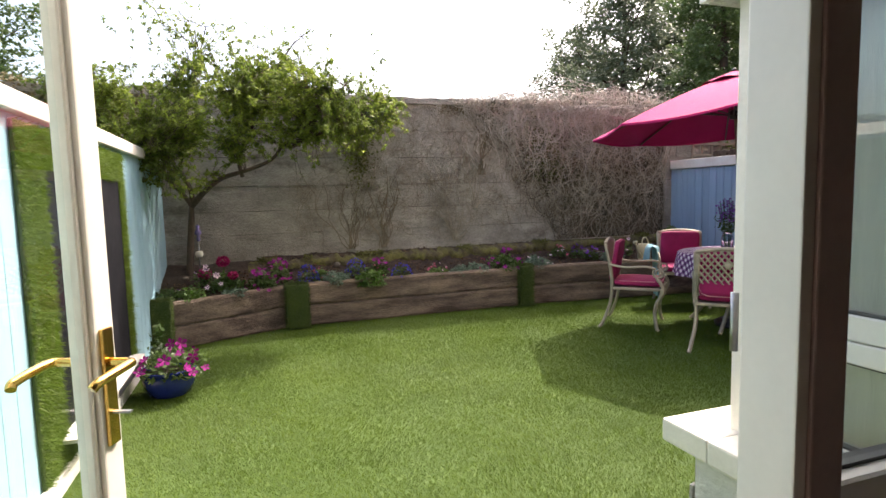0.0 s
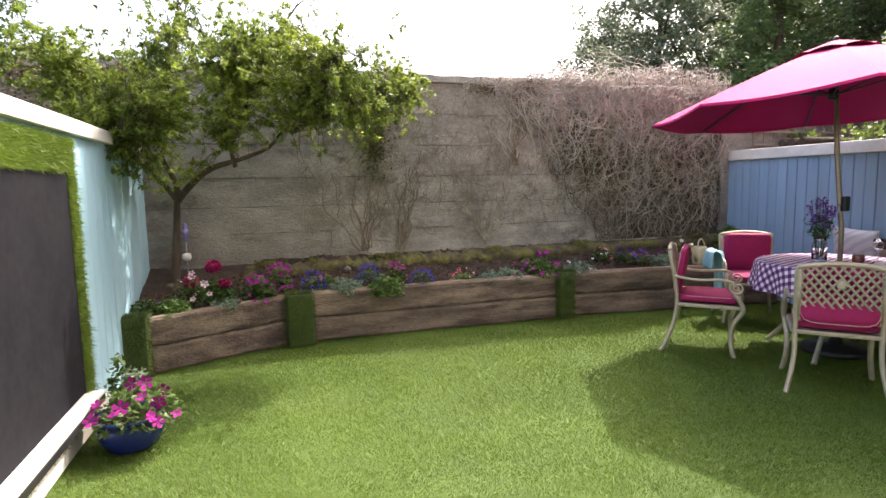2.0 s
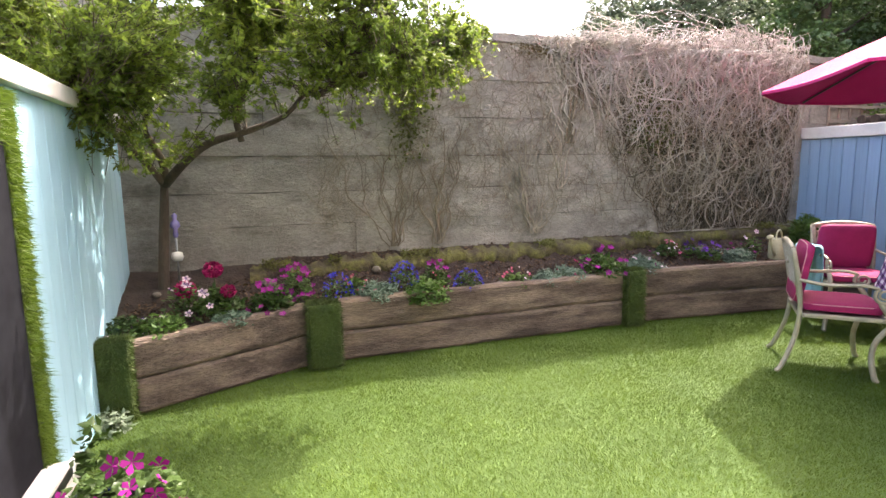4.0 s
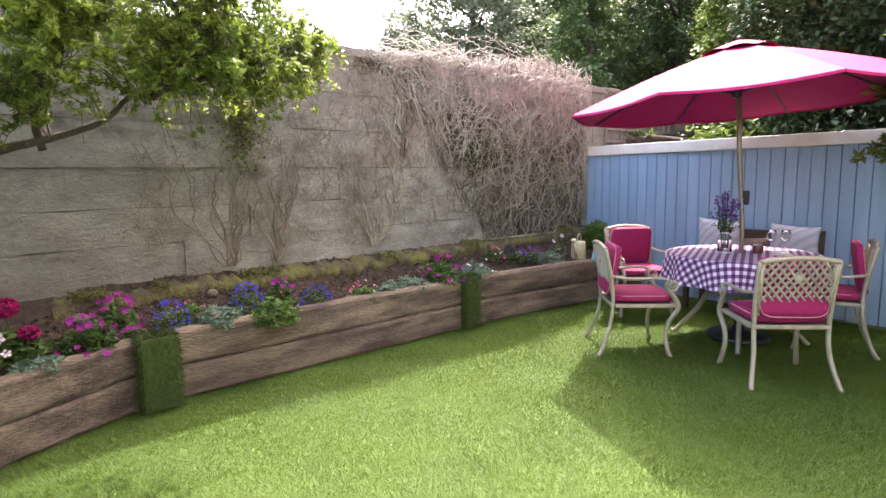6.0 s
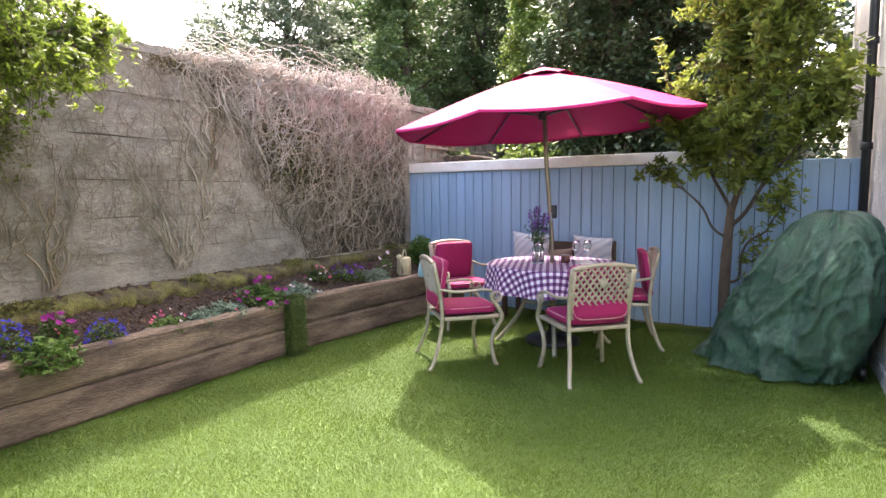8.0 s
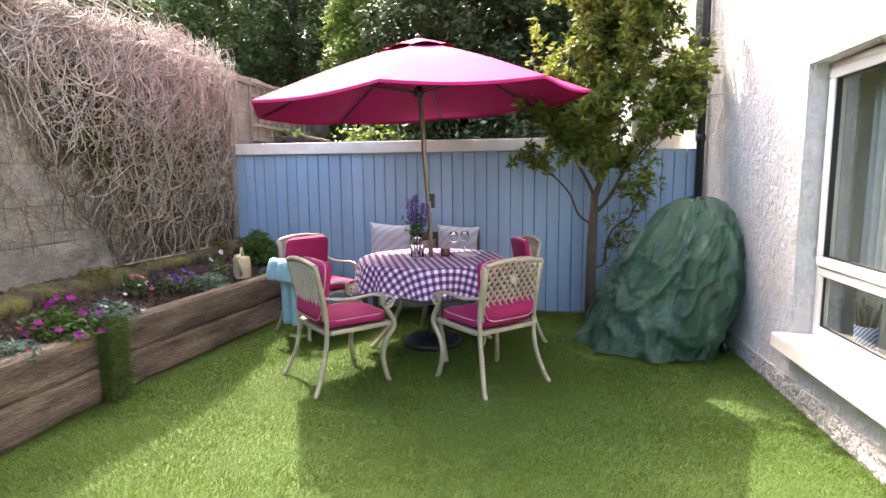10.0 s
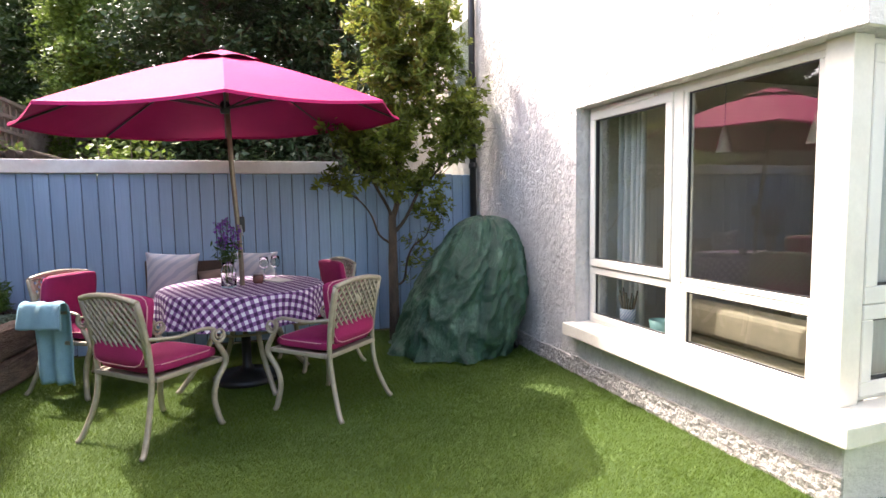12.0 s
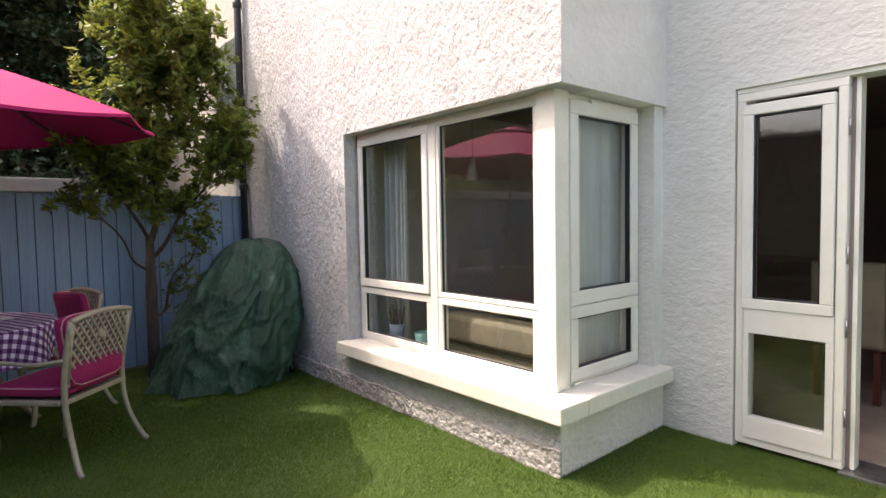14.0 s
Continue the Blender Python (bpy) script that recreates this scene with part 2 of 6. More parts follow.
bm = bmesh.new()
bmesh.ops.create_grid(bm, x_segments=2, y_segments=2, size=600)
for v in bm.verts:
    v.co.z = -0.06
setting("ground", bm, GROUND, "rough earth ground beyond the garden walls", "ground")

# the lawn: a sheet under real blades
bm = bmesh.new()
bmesh.ops.create_grid(bm, x_segments=60, y_segments=60, size=0.5)
for v in bm.verts:
    v.co = Vector((-0.4 + (v.co.x + 0.5) * 7.0, 1.55 + (v.co.y + 0.5) * 5.8, 0))
    v.co.z = 0.006 * noise.noise(v.co * 1.3) - 0.006
lawn = setting("floor_lawn", bm, TURF, "bright green artificial grass lawn", "lawn")
rng = np.random.default_rng(3)
N = 820000
xy = np.column_stack([rng.uniform(-0.3, 6.6, N), rng.uniform(1.7, 7.2, N)])
patch = np.array([noise.noise((x * 2.2, y * 2.2, 0)) for x, y in xy[::1]])
sweep = np.array([noise.noise((x * 1.1 + 7, y * 1.1, 4)) for x, y in xy]) * 3.0 + 3.6
v, f = blades(xy, -0.004, 0.016, 0.0030, rng, lean=1.5, nap=sweep)
v[2::3, 2] += (patch * 0.004)
grass = raw("grass_blades", v, f, BLADE)
tagged(grass, "bright green short artificial grass blades", "grass", kind="stuff")

# the concrete wall behind: courses of large cast blocks round a dark core
wall_back = setting("wall_north", box(-6, 11, WALL_Y + 0.03, WALL_Y + 0.24, -0.05, 2.50), MORTAR, "tall weathered grey concrete wall of cast courses", "wall")
rng_b = random.Random(5)
COURSES = [0.0, 0.34, 0.66, 0.98, 1.24, 1.52, 1.84, 2.16, 2.48]
block_meshes = {}


def block_mesh(w, h, k):
    key = (round(w, 2), round(h, 2), k)
    if key not in block_meshes:
        b = box(0, w, 0, 0.06, 0, h)
        bmesh.ops.subdivide_edges(b, edges=[e for e in b.edges if abs(e.verts[0].co.x - e.verts[1].co.x) > 0.5], cuts=28)
        bmesh.ops.subdivide_edges(b, edges=[e for e in b.edges if abs(e.verts[0].co.z - e.verts[1].co.z) > 0.1], cuts=4)
        for q in b.verts:
            s = q.co + Vector((k * 9.1, 0, k * 3.7))
            q.co.y += 0.010 * noise.noise(s * 2.3) + 0.007 * noise.noise(s * 8)
            q.co.z += 0.008 * noise.noise(s * 4.1 + Vector((5, 5, 5)))
            q.co.x += 0.012 * noise.noise(s * 3.1 + Vector((9, 2, 5)))
        block_meshes[key] = mesh_of("block", b, CONCRETE)
    return block_meshes[key]


for i, (z0, z1) in enumerate(zip(COURSES, COURSES[1:])):
    x = -6 + rng_b.choice([0, 0.4, 0.7])
    while x < 10.9:
        w = rng_b.choice([1.8, 2.4, 2.7])
        ob = new("block", block_mesh(w - 0.003, z1 - z0 - 0.005, rng_b.randrange(4)))
        ob.location = (x, WALL_Y - rng_b.uniform(0.0, 0.012), z0)
        ob.parent = wall_back
        x += w
# rough coping
bm = box(-6, 11, WALL_Y - 0.03, WALL_Y + 0.27, 2.482, 2.56)
bmesh.ops.subdivide_edges(bm, edges=[e for e in bm.edges if abs(e.verts[0].co.x - e.verts[1].co.x) > 1], cuts=150)
for q in bm.verts:
    if q.co.z > 2.5:
        q.co.z += 0.03 * noise.noise((q.co.x * 3, q.co.y * 3, 1)) + 0.015 * noise.noise((q.co.x * 11, 2, 1))
    q.co.y += 0.02 * noise.noise((q.co.x * 4, 7, q.co.z))
part("coping", bm, CONCRETE, wall_back, "crumbling rough concrete coping")

# left fence: pale blue boards, chalkboard framed in turf, white cap and base board
fence_left = setting("fence_left", box(-0.03, 0.0, 0, 0.01, 0.0, 0.01), BLUE_LIGHT, "pale blue painted timber fence with white capping", "fence")
ang = math.atan(0.015)
LF = Matrix.Translation((left_x(1.5), 1.5, 0)) @ Matrix.Rotation(-ang, 4, "Z")
fence_left.matrix_basis = LF
LEN = 6.17
rb = random.Random(8)
y = 0.02
while y < LEN - 0.02:
    w = min(0.145, LEN - 0.02 - y)
    part("board", box(-0.024 + rb.uniform(-0.002, 0.002), rb.uniform(-0.002, 0.0), y, y + w - 0.003, 0.02, 1.74, 0.003, 1), BLUE_LIGHT, fence_left)
    y += 0.145
part("capping", box(-0.05, 0.045, 0.0, LEN, 1.742, 1.83, 0.008), WHITE_WOOD, fence_left, "white painted capping board")
part("base_board", box(0.001, 0.035, 0.0, 4.55, 0.0, 0.098, 0.006), WHITE_WOOD, fence_left, "white painted base board")

# right fence: narrow sky blue boards under a deep white rail
fence_right = setting("fence_right", box(FENCE_X + 0.03, FENCE_X + 0.06, BAY_Y + 0.02, WALL_Y - 0.05, 0.0, 1.62), BLACK, "sky blue vertical board fence with white top rail", "fence")
y = BAY_Y + 0.03
board_me = [mesh_of("board", box(-0.022, 0.0, 0, wd - 0.006, 0.01, 1.66, 0.004, 1), BLUE_BOARD) for wd in (0.115, 0.122, 0.128)]
while y < WALL_Y - 0.06:
    k = rb.randrange(3)
    ob = new("board", board_me[k])
    ob.location = (FENCE_X + rb.uniform(0.006, 0.014), y, rb.uniform(-0.004, 0.004))
    ob.parent = fence_right
    y += (0.115, 0.122, 0.128)[k]
part("top_rail", box(FENCE_X - 0.05, FENCE_X + 0.09, 4.30, WALL_Y - 0.02, 1.665, 1.785, 0.008), WHITE_WOOD, fence_right, "white painted top rail")

# ---- the house ----
TOP = 6.0


def wall_box(name, dims, material, label):
    return setting(name, box(*dims), material, label, "wall")


# bay front with its window opening (x 2.47-4.57, z 0.40-2.05), bay side, door wall
wall_box("wall_bay_side_of_window", (4.57, 6.62, BAY_Y - 0.3, BAY_Y, -0.05, TOP), ROUGHCAST, "white roughcast rendered house wall")
wall_box("wall_bay_above", (BAY_X - 0.022, 4.57, BAY_Y - 0.3, BAY_Y, 2.05, TOP), ROUGHCAST, "white roughcast house wall above the window")
wall_box("wall_bay_below", (BAY_X, 4.57, BAY_Y - 0.3, BAY_Y, -0.05, 0.32), ROUGHCAST, "white roughcast house wall below the window sill")
wall_box("wall_bay_return_above", (BAY_X + 0.002, BAY_X + 0.3, DOOR_Y, BAY_Y - 0.302, 2.05, TOP), SMOOTH_RENDER, "white smooth rendered return of the bay")
wall_box("wall_bay_return_below", (BAY_X + 0.002, BAY_X + 0.3, DOOR_Y, BAY_Y - 0.302, -0.05, 0.32), SMOOTH_RENDER, "white rendered wall below the side window")
wall_box("wall_bay_skin_above", (BAY_X - 0.026, BAY_X - 0.001, DOOR_Y + 0.016, BAY_Y - 0.004, 2.047, TOP), SMOOTH_RENDER, "white smooth render coat on the bay return")
wall_box("wall_bay_skin_below", (BAY_X - 0.005, BAY_X - 0.001, DOOR_Y + 0.001, BAY_Y - 0.004, -0.05, 0.318), SMOOTH_RENDER, "white smooth render coat below the side window")
wall_box("wall_bay_return_edge", (BAY_X + 0.002, BAY_X + 0.3, DOOR_Y, DOOR_Y + 0.12, 0.32, 2.05), SMOOTH_RENDER, "white rendered edge beside the side window")
wall_box("wall_door_right", (2.035, BAY_X + 0.3, DOOR_Y - 0.3, DOOR_Y + 0.015, -0.05, TOP), SMOOTH_RENDER, "white textured render beside the garden door")
wall_box("wall_door_above", (0.12, 2.035, DOOR_Y - 0.3, DOOR_Y + 0.015, 2.08, TOP), SMOOTH_RENDER, "white textured render above the garden door")
wall_box("wall_door_left", (-4.0, 0.12, DOOR_Y - 0.3, DOOR_Y, -0.05, TOP), SMOOTH_RENDER, "white textured render at the fence side")
# pebble plinth strip
bm = box(BAY_X - 0.012, 6.5, BAY_Y + 0.001, BAY_Y + 0.018, -0.03, 0.13)
bmesh.ops.subdivide_edges(bm, edges=[e for e in bm.edges if abs(e.verts[0].co.x - e.verts[1].co.x) > 1], cuts=160)
bmesh.ops.subdivide_edges(bm, edges=[e for e in bm.edges if abs(e.verts[0].co.z - e.verts[1].co.z) > 0.1], cuts=6)
for q in bm.verts:
    if q.co.y > BAY_Y + 0.01:
        q.co.y += 0.014 * noise.noise((q.co.x * 24, 0, q.co.z * 24))
    if q.co.z > 0.1:
        q.co.z += 0.03 * noise.noise((q.co.x * 5, 3, 0))
setting("plinth", bm, PLINTH, "rough grey pebbledash plinth at the wall foot", "plinth")
# sill wrapping the corner
bm = box(BAY_X - 0.085, 4.60, BAY_Y - 0.14, BAY_Y + 0.10, 0.31, 0.405, 0.01)
bm_box(bm, BAY_X - 0.085, BAY_X + 0.12, DOOR_Y + 0.03, BAY_Y - 0.142, 0.31, 0.405, 0.01)
setting("window_sill", bm, SILL_PAINT, "thick cream painted concrete window sill", "sill")


def sheet(u0, u1, y, z0, z1):
    """A glass sheet facing local +y."""
    b = bmesh.new()
    b.faces.new([b.verts.new(q) for q in ((u1, y, z0), (u0, y, z0), (u0, y, z1), (u1, y, z1))])
    return b


def glazed(name, origin, turn, panes, outer, label):
    """A window in its own plane: u to the right, z up. outer: u0, u1, z0, z1. panes: u0, u1, z0, z1, sash width."""
    w = thing(name, label, "window", kind="structure", at=Matrix.Translation(origin) @ Matrix.Rotation(turn, 4, "Z"))
    u0, u1, z0, z1 = outer
    us = sorted({u0, u1, *[p[0] for p in panes], *[p[1] for p in panes]})
    bm = bmesh.new()
    # outer frame bars between the panes
    fw = 0.045
    bm_box(bm, u0, u1, -0.06, 0, z1 - fw, z1, 0.004, 1)
    bm_box(bm, u0, u1, -0.06, 0, z0, z0 + fw, 0.004, 1)
    bm_box(bm, u0, u0 + fw, -0.06, 0.0, z0 + fw, z1 - fw, 0.004, 1)
    bm_box(bm, u1 - fw, u1, -0.06, 0.0, z0 + fw, z1 - fw, 0.004, 1)
    part("window_frame", bm, WHITE_FRAME, w)
    for a, b, c, d, s in panes:
        bm = bmesh.new()
        out = 0.022 if s > 0.05 else 0.006
        bm_box(bm, a, b, -0.05, out, d - s, d, 0.005, 1)
        bm_box(bm, a, b, -0.05, out, c, c + s, 0.005, 1)
        bm_box(bm, a, a + s, -0.05, out, c + s, d - s, 0.005, 1)
        bm_box(bm, b - s, b, -0.05, out, c + s, d - s, 0.005, 1)
        sash = part("sash", bm, WHITE_FRAME, w)
        seal = bmesh.new()
        g = 0.007
        for q in ((a + s, a + s + g, c + s, d - s), (b - s - g, b - s, c + s, d - s), (a + s + g, b - s - g, c + s, c + s + g), (a + s + g, b - s - g, d - s - g, d - s)):
            bm_box(seal, q[0], q[1], -0.02, out - 0.012, q[2], q[3])
        part("seal", seal, BLACK, sash, "black rubber glazing seal")
        pane = part("pane", sheet(a + s, b - s, -0.02, c + s, d - s), GLASS, sash, "clear window glass")
        pane.visible_shadow = False
    return w


# bay front window faces +y: u runs towards -x
window_1 = glazed("window_1", (4.56, BAY_Y - 0.12, 0), 0,
                  [(-0.905, -0.03, 0.848, 2.012, 0.060), (-0.905, -0.03, 0.43, 0.836, 0.048), (-1.86, -0.985, 0.838, 2.02, 0.034), (-1.86, -0.985, 0.43, 0.834, 0.045)],
                  (-1.875, 0.0, 0.405, 2.05), "white framed four-pane bay window")
part("mullion", box(-0.984, -0.906, -0.058, 0.010, 0.45, 2.005, 0.004), WHITE_FRAME, window_1)
part("vent", box(-0.75, -0.3, 0.0, 0.03, 2.005, 2.03, 0.006), WHITE_FRAME, window_1, "white trickle vent slot")
# side window faces -x: u runs towards -y
window_2 = glazed("window_2", (BAY_X + 0.12, BAY_Y - 0.21, 0), math.pi / 2,
                  [(-0.74, -0.03, 0.862, 2.02, 0.082), (-0.74, -0.03, 0.43, 0.858, 0.070)], (-0.76, 0.0, 0.405, 2.05), "white framed narrow bay side window")
part("vent", box(-0.68, -0.22, 0.0, 0.03, 2.005, 2.03, 0.006), WHITE_FRAME, window_2, "white trickle vent slot")
# corner pillar
setting("trim_bay_pillar", box(BAY_X + 0.085, BAY_X + 0.215, BAY_Y - 0.21, BAY_Y - 0.085, 0.405, 2.05, 0.006), SILL_PAINT, "cream painted corner pillar of the bay window", "pillar")

# garden door: fixed side leaf, frame, open leaf
FY = DOOR_Y - 0.005
side_leaf = glazed("door_1", (2.03, FY, 0), 0, [(-0.485, -0.035, 0.82, 1.98, 0.06)], (-0.535, 0.0, 0.02, 2.05), "white door side leaf with two glass panes")
bm = bmesh.new()
bm_box(bm, -0.49, -0.047, -0.05, 0.012, 0.68, 0.82, 0.004)
bm_box(bm, -0.49, -0.047, -0.05, 0.012, 0.066, 0.19, 0.004)
bm_box(bm, -0.075, -0.047, -0.05, 0.012, 0.19, 0.68)
bm_box(bm, -0.49, -0.455, -0.05, 0.012, 0.19, 0.68)
part("rail", bm, WHITE_FRAME, side_leaf)
p = part("pane", sheet(-0.455, -0.075, -0.02, 0.19, 0.68), GLASS, side_leaf, "clear lower glass pane")
p.visible_shadow = False
# brown strip on the indoor side of the leaf's edge
jamb = part("inner_jamb", box(-0.554, -0.492, -0.134, -0.062, 0.02, 2.05, 0.004), BROWN_FRAME, side_leaf, "brown inner door jamb")
part("reveal", box(-0.578, -0.556, -0.131, -0.042, 0.02, 2.05, 0.003), WHITE_FRAME, side_leaf)
for z in (0.25, 0.72, 1.10, 1.75):
    part("hinge", lathe([(0.006, z), (0.006, z + 0.09)], 10, at=(-0.543, 0.002, 0)), STEEL, side_leaf, "grey steel hinge knuckle")
part("head", box(-1.94, 0.0, -0.06, 0.0, 2.052, 2.078), WHITE_FRAME, side_leaf)
part("hinge_jamb", box(-1.94, -1.895, -0.06, 0.0, 0.02, 2.05), WHITE_FRAME, side_leaf)
setting("door_threshold", box(0.12, 1.51, DOOR_Y - 0.22, DOOR_Y + 0.02, -0.03, 0.018, 0.005), STEEL, "low grey metal door threshold", "threshold")

leaf_at = Matrix.Translation((0.18, 1.66, 0)) @ Matrix.Rotation(math.atan2(0.70, 0.29), 4, "Z")
door_leaf = thing("door_2", "white glazed garden door standing open with brass handles", "door", kind="structure", at=leaf_at)
W = 0.762
bm = bmesh.new()
bm_box(bm, W - 0.058, W, -0.055, 0.0, 0.03, 2.04, 0.005)
bm_box(bm, 0.0, 0.10, -0.055, 0.0, 0.03, 2.04, 0.005)
bm_box(bm, 0.10, W - 0.058, -0.055, 0.0, 0.03, 0.20, 0.005)
bm_box(bm, 0.10, W - 0.058, -0.055, 0.0, 1.94, 2.04, 0.005)
part("stile", bm, WHITE_FRAME, door_leaf)
bead = bmesh.new()
for q in ((W - 0.072, W - 0.058, 0.2, 1.94), (0.10, 0.118, 0.2, 1.94), (0.118, W - 0.072, 0.2, 0.218), (0.118, W - 0.072, 1.922, 1.94)):
    bm_box(bead, q[0], q[1], -0.045, -0.01, q[2], q[3], 0.003, 1)
part("glazing_bead", bead, SILL_PAINT, door_leaf)
p = part("pane", sheet(0.118, W - 0.072, -0.028, 0.218, 1.922), GLASS, door_leaf, "clear door glass")
p.visible_shadow = False
for sgn, y0 in ((1, 0.0), (-1, -0.055)):
    plate = part("handle_plate", box(W - 0.048, W - 0.014, min(y0, y0 + sgn * 0.008), max(y0, y0 + sgn * 0.008), 0.86, 1.10, 0.003), BRASS, door_leaf, "long brass backplate")
    lever = tube(smooth_curve([(W - 0.031, y0 + sgn * 0.008, 1.03), (W - 0.031, y0 + sgn * 0.05, 1.03), (W - 0.056, y0 + sgn * 0.058, 1.03), (W - 0.13, y0 + sgn * 0.055, 1.022), (W - 0.145, y0 + sgn * 0.05, 1.012)], 5), 0.0095, 10)
    part("lever", lever, BRASS, plate, "brass lever handle")
part("key", box(W - 0.036, W - 0.026, -0.10, -0.063, 0.925, 0.93, 0.001), STEEL, door_leaf, "small steel key")

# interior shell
# wall and ceiling colour darkened to carry the dimness of the unlit room
INT_WALL = mat("interior_paint_with_shade", (0.21, 0.16, 0.135), (0.18, 0.135, 0.115), rough=0.8, fine=0.05)
CARPET = mat("beige_carpet", (0.40, 0.31, 0.25), (0.34, 0.26, 0.21), scale=6, rough=1, bump=0.5, bscale=200)
setting("floor_inside", box(-1.0, 7.0, -3.2, DOOR_Y - 0.22, -0.05, 0.015), CARPET, "beige carpet inside the house", "floor")
setting("floor_bay", box(BAY_X + 0.3, 7.0, DOOR_Y - 0.22, BAY_Y - 0.3, -0.05, 0.015), CARPET, "beige carpet in the bay", "floor")
bm = box(-1.0, 7.0, -3.2, DOOR_Y - 0.3, 2.36, 2.5)
bm_box(bm, BAY_X + 0.3, 7.0, DOOR_Y - 0.3, BAY_Y - 0.3, 2.36, 2.5)
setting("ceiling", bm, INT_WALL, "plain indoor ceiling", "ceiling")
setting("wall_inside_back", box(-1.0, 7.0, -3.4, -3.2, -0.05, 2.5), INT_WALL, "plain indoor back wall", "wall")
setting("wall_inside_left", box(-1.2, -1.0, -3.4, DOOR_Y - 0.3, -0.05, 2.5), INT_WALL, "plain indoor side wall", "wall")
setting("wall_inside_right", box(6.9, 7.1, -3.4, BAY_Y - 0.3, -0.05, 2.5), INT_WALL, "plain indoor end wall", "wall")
setting("wall_inside_bay", box(4.62, 4.75, -0.4, BAY_Y - 0.302, 0.02, 2.355), mat("cream_inner_wall", (0.72, 0.68, 0.58), (0.66, 0.62, 0.52), rough=0.8, fine=0.04), "cream painted wall at the end of the bay", "wall")
setting("inner_sill", box(BAY_X + 0.16, 4.55, BAY_Y - 0.36, BAY_Y - 0.195, 0.36, 0.40, 0.004), WHITE_FRAME, "white inner window board", "sill")


# ---- raised bed ----
MOSS = mat("yellow_green_moss", (0.150, 0.142, 0.034), (0.07, 0.053, 0.033), scale=7, rough=1, fine=0.5, bump=2, bscale=70, stain=(0.06, 0.042, 0.03), stain_at=0.49)
bed = thing("raised_bed", "raised flower bed of weathered railway sleepers", "raised bed")
SEGS = (((0.09, 6.63), (1.13, 7.10), 0.435, 0.455), ((1.32, 7.11), (3.85, 7.10), 0.465, 0.475), ((4.00, 7.13), (6.56, 6.83), 0.475, 0.48))


def sleeper(a, b, z0a, z1a, z0b, z1b, seed):
    """A rough-sawn beam between two plan points, its front on the line."""
    a, b = Vector((*a, 0)), Vector((*b, 0))
    d = (b - a).normalized()
    back = Vector((-d.y, d.x, 0)) * 0.10
    n = 44
    m = bmesh.new()
    rows = []
    prof = ((0.012, 0, 0.0), (0.0, 0, 0.10), (0.0, 0, 0.35), (0.0, 0, 0.62), (0.0, 0, 0.9), (0.012, 0, 1.0), (0.088, 0, 1.0), (0.1, 0, 0.9), (0.1, 0, 0.1), (0.088, 0, 0.0))
    for i in range(n + 1):
        t = i / n
        p = a.lerp(b, t)
        z0, z1 = z0a + (z0b - z0a) * t, z1a + (z1b - z1a) * t
        ring = []
        for q, _, h in prof:
            s = Vector((t * 6 + seed * 5, h * 2, q * 8))
            off = 0.007 * noise.noise(s * 1.7) + 0.004 * noise.noise(s * 6)
            w = p + back * (q / 0.1) - back.normalized() * off
            ring.append(m.verts.new((w.x, w.y, z0 + (z1 - z0) * h + 0.008 * noise.noise(s * 1.2 + Vector((4, 4, 4))))))
        rows.append(ring)
    for r, s in zip(rows, rows[1:]):
        for k in range(len(prof)):
            m.faces.new((r[k], s[k], s[(k + 1) % len(prof)], r[(k + 1) % len(prof)]))
    m.faces.new(rows[0]); m.faces.new(rows[-1][::-1])
    bmesh.ops.recalc_face_normals(m, faces=m.faces)
    return m


for i, (a, b, za, zb) in enumerate(SEGS):
    part("sleeper", sleeper(a, b, 0.0, za * 0.48, 0.0, zb * 0.48, i * 2), SLEEPER, bed)
    part("sleeper", sleeper(a, b, za * 0.48 + 0.006, za, zb * 0.48 + 0.006, zb, i * 2 + 1), SLEEPER, bed)


def turf_post(x, y, r, h, seed):
    """A post wrapped in artificial turf."""
    g = np.random.default_rng(seed)
    post = solid("turf_post", box(x - r, x + r, y - r * 0.75, y + r * 0.75, 0, h, 0.02), TURF_DARK, "round-edged post wrapped in dark green artificial turf", "post", "turf posts of the bed")
    n = 5200
    side = g.integers(0, 4, n)
    u = g.uniform(-1, 1, n)
    z = g.uniform(0, h, n)
    top = g.random(n) < 0.2
    p = np.where(side == 0, x - r, np.where(side == 1, x + r, x + u * r))
    q = np.where(side == 2, y - r * 0.75, np.where(side == 3, y + r * 0.75, y + u * r * 0.75))
    p = np.where(top, x + g.uniform(-1, 1, n) * r, p); q = np.where(top, y + g.uniform(-1, 1, n) * r * 0.75, q); z = np.where(top, h, z)
    c = np.column_stack([p, q, z])
    out = c - (x, y, 0); out[:, 2] = np.where(top, 0.2, 0); out /= np.linalg.norm(out, axis=1)[:, None]
    out += g.normal(size=(n, 3)) * 0.4 - (0, 0, 0.25)
    w = np.cross(out, g.normal(size=(n, 3))); w /= np.linalg.norm(w, axis=1)[:, None]
    v = np.stack([c - w * 0.0022, c + w * 0.0022, c + out * 0.024], axis=1).reshape(-1, 3)
    tagged(raw("turf_nap", v, np.arange(3 * n).reshape(-1, 3), BLADE_DARK, post), kind="stuff")
    return post


turf_post(1.225, 7.06, 0.11, 0.47, 1)
turf_post(3.925, 7.08, 0.085, 0.50, 2)
turf_post(-0.01, 6.60, 0.085, 0.47, 3)


def bed_front(x):
    for (a, b, _, _) in SEGS:
        if x <= b[0]:
            return a[1] + (b[1] - a[1]) * min(1, max(0, (x - a[0]) / (b[0] - a[0])))
    return 6.83


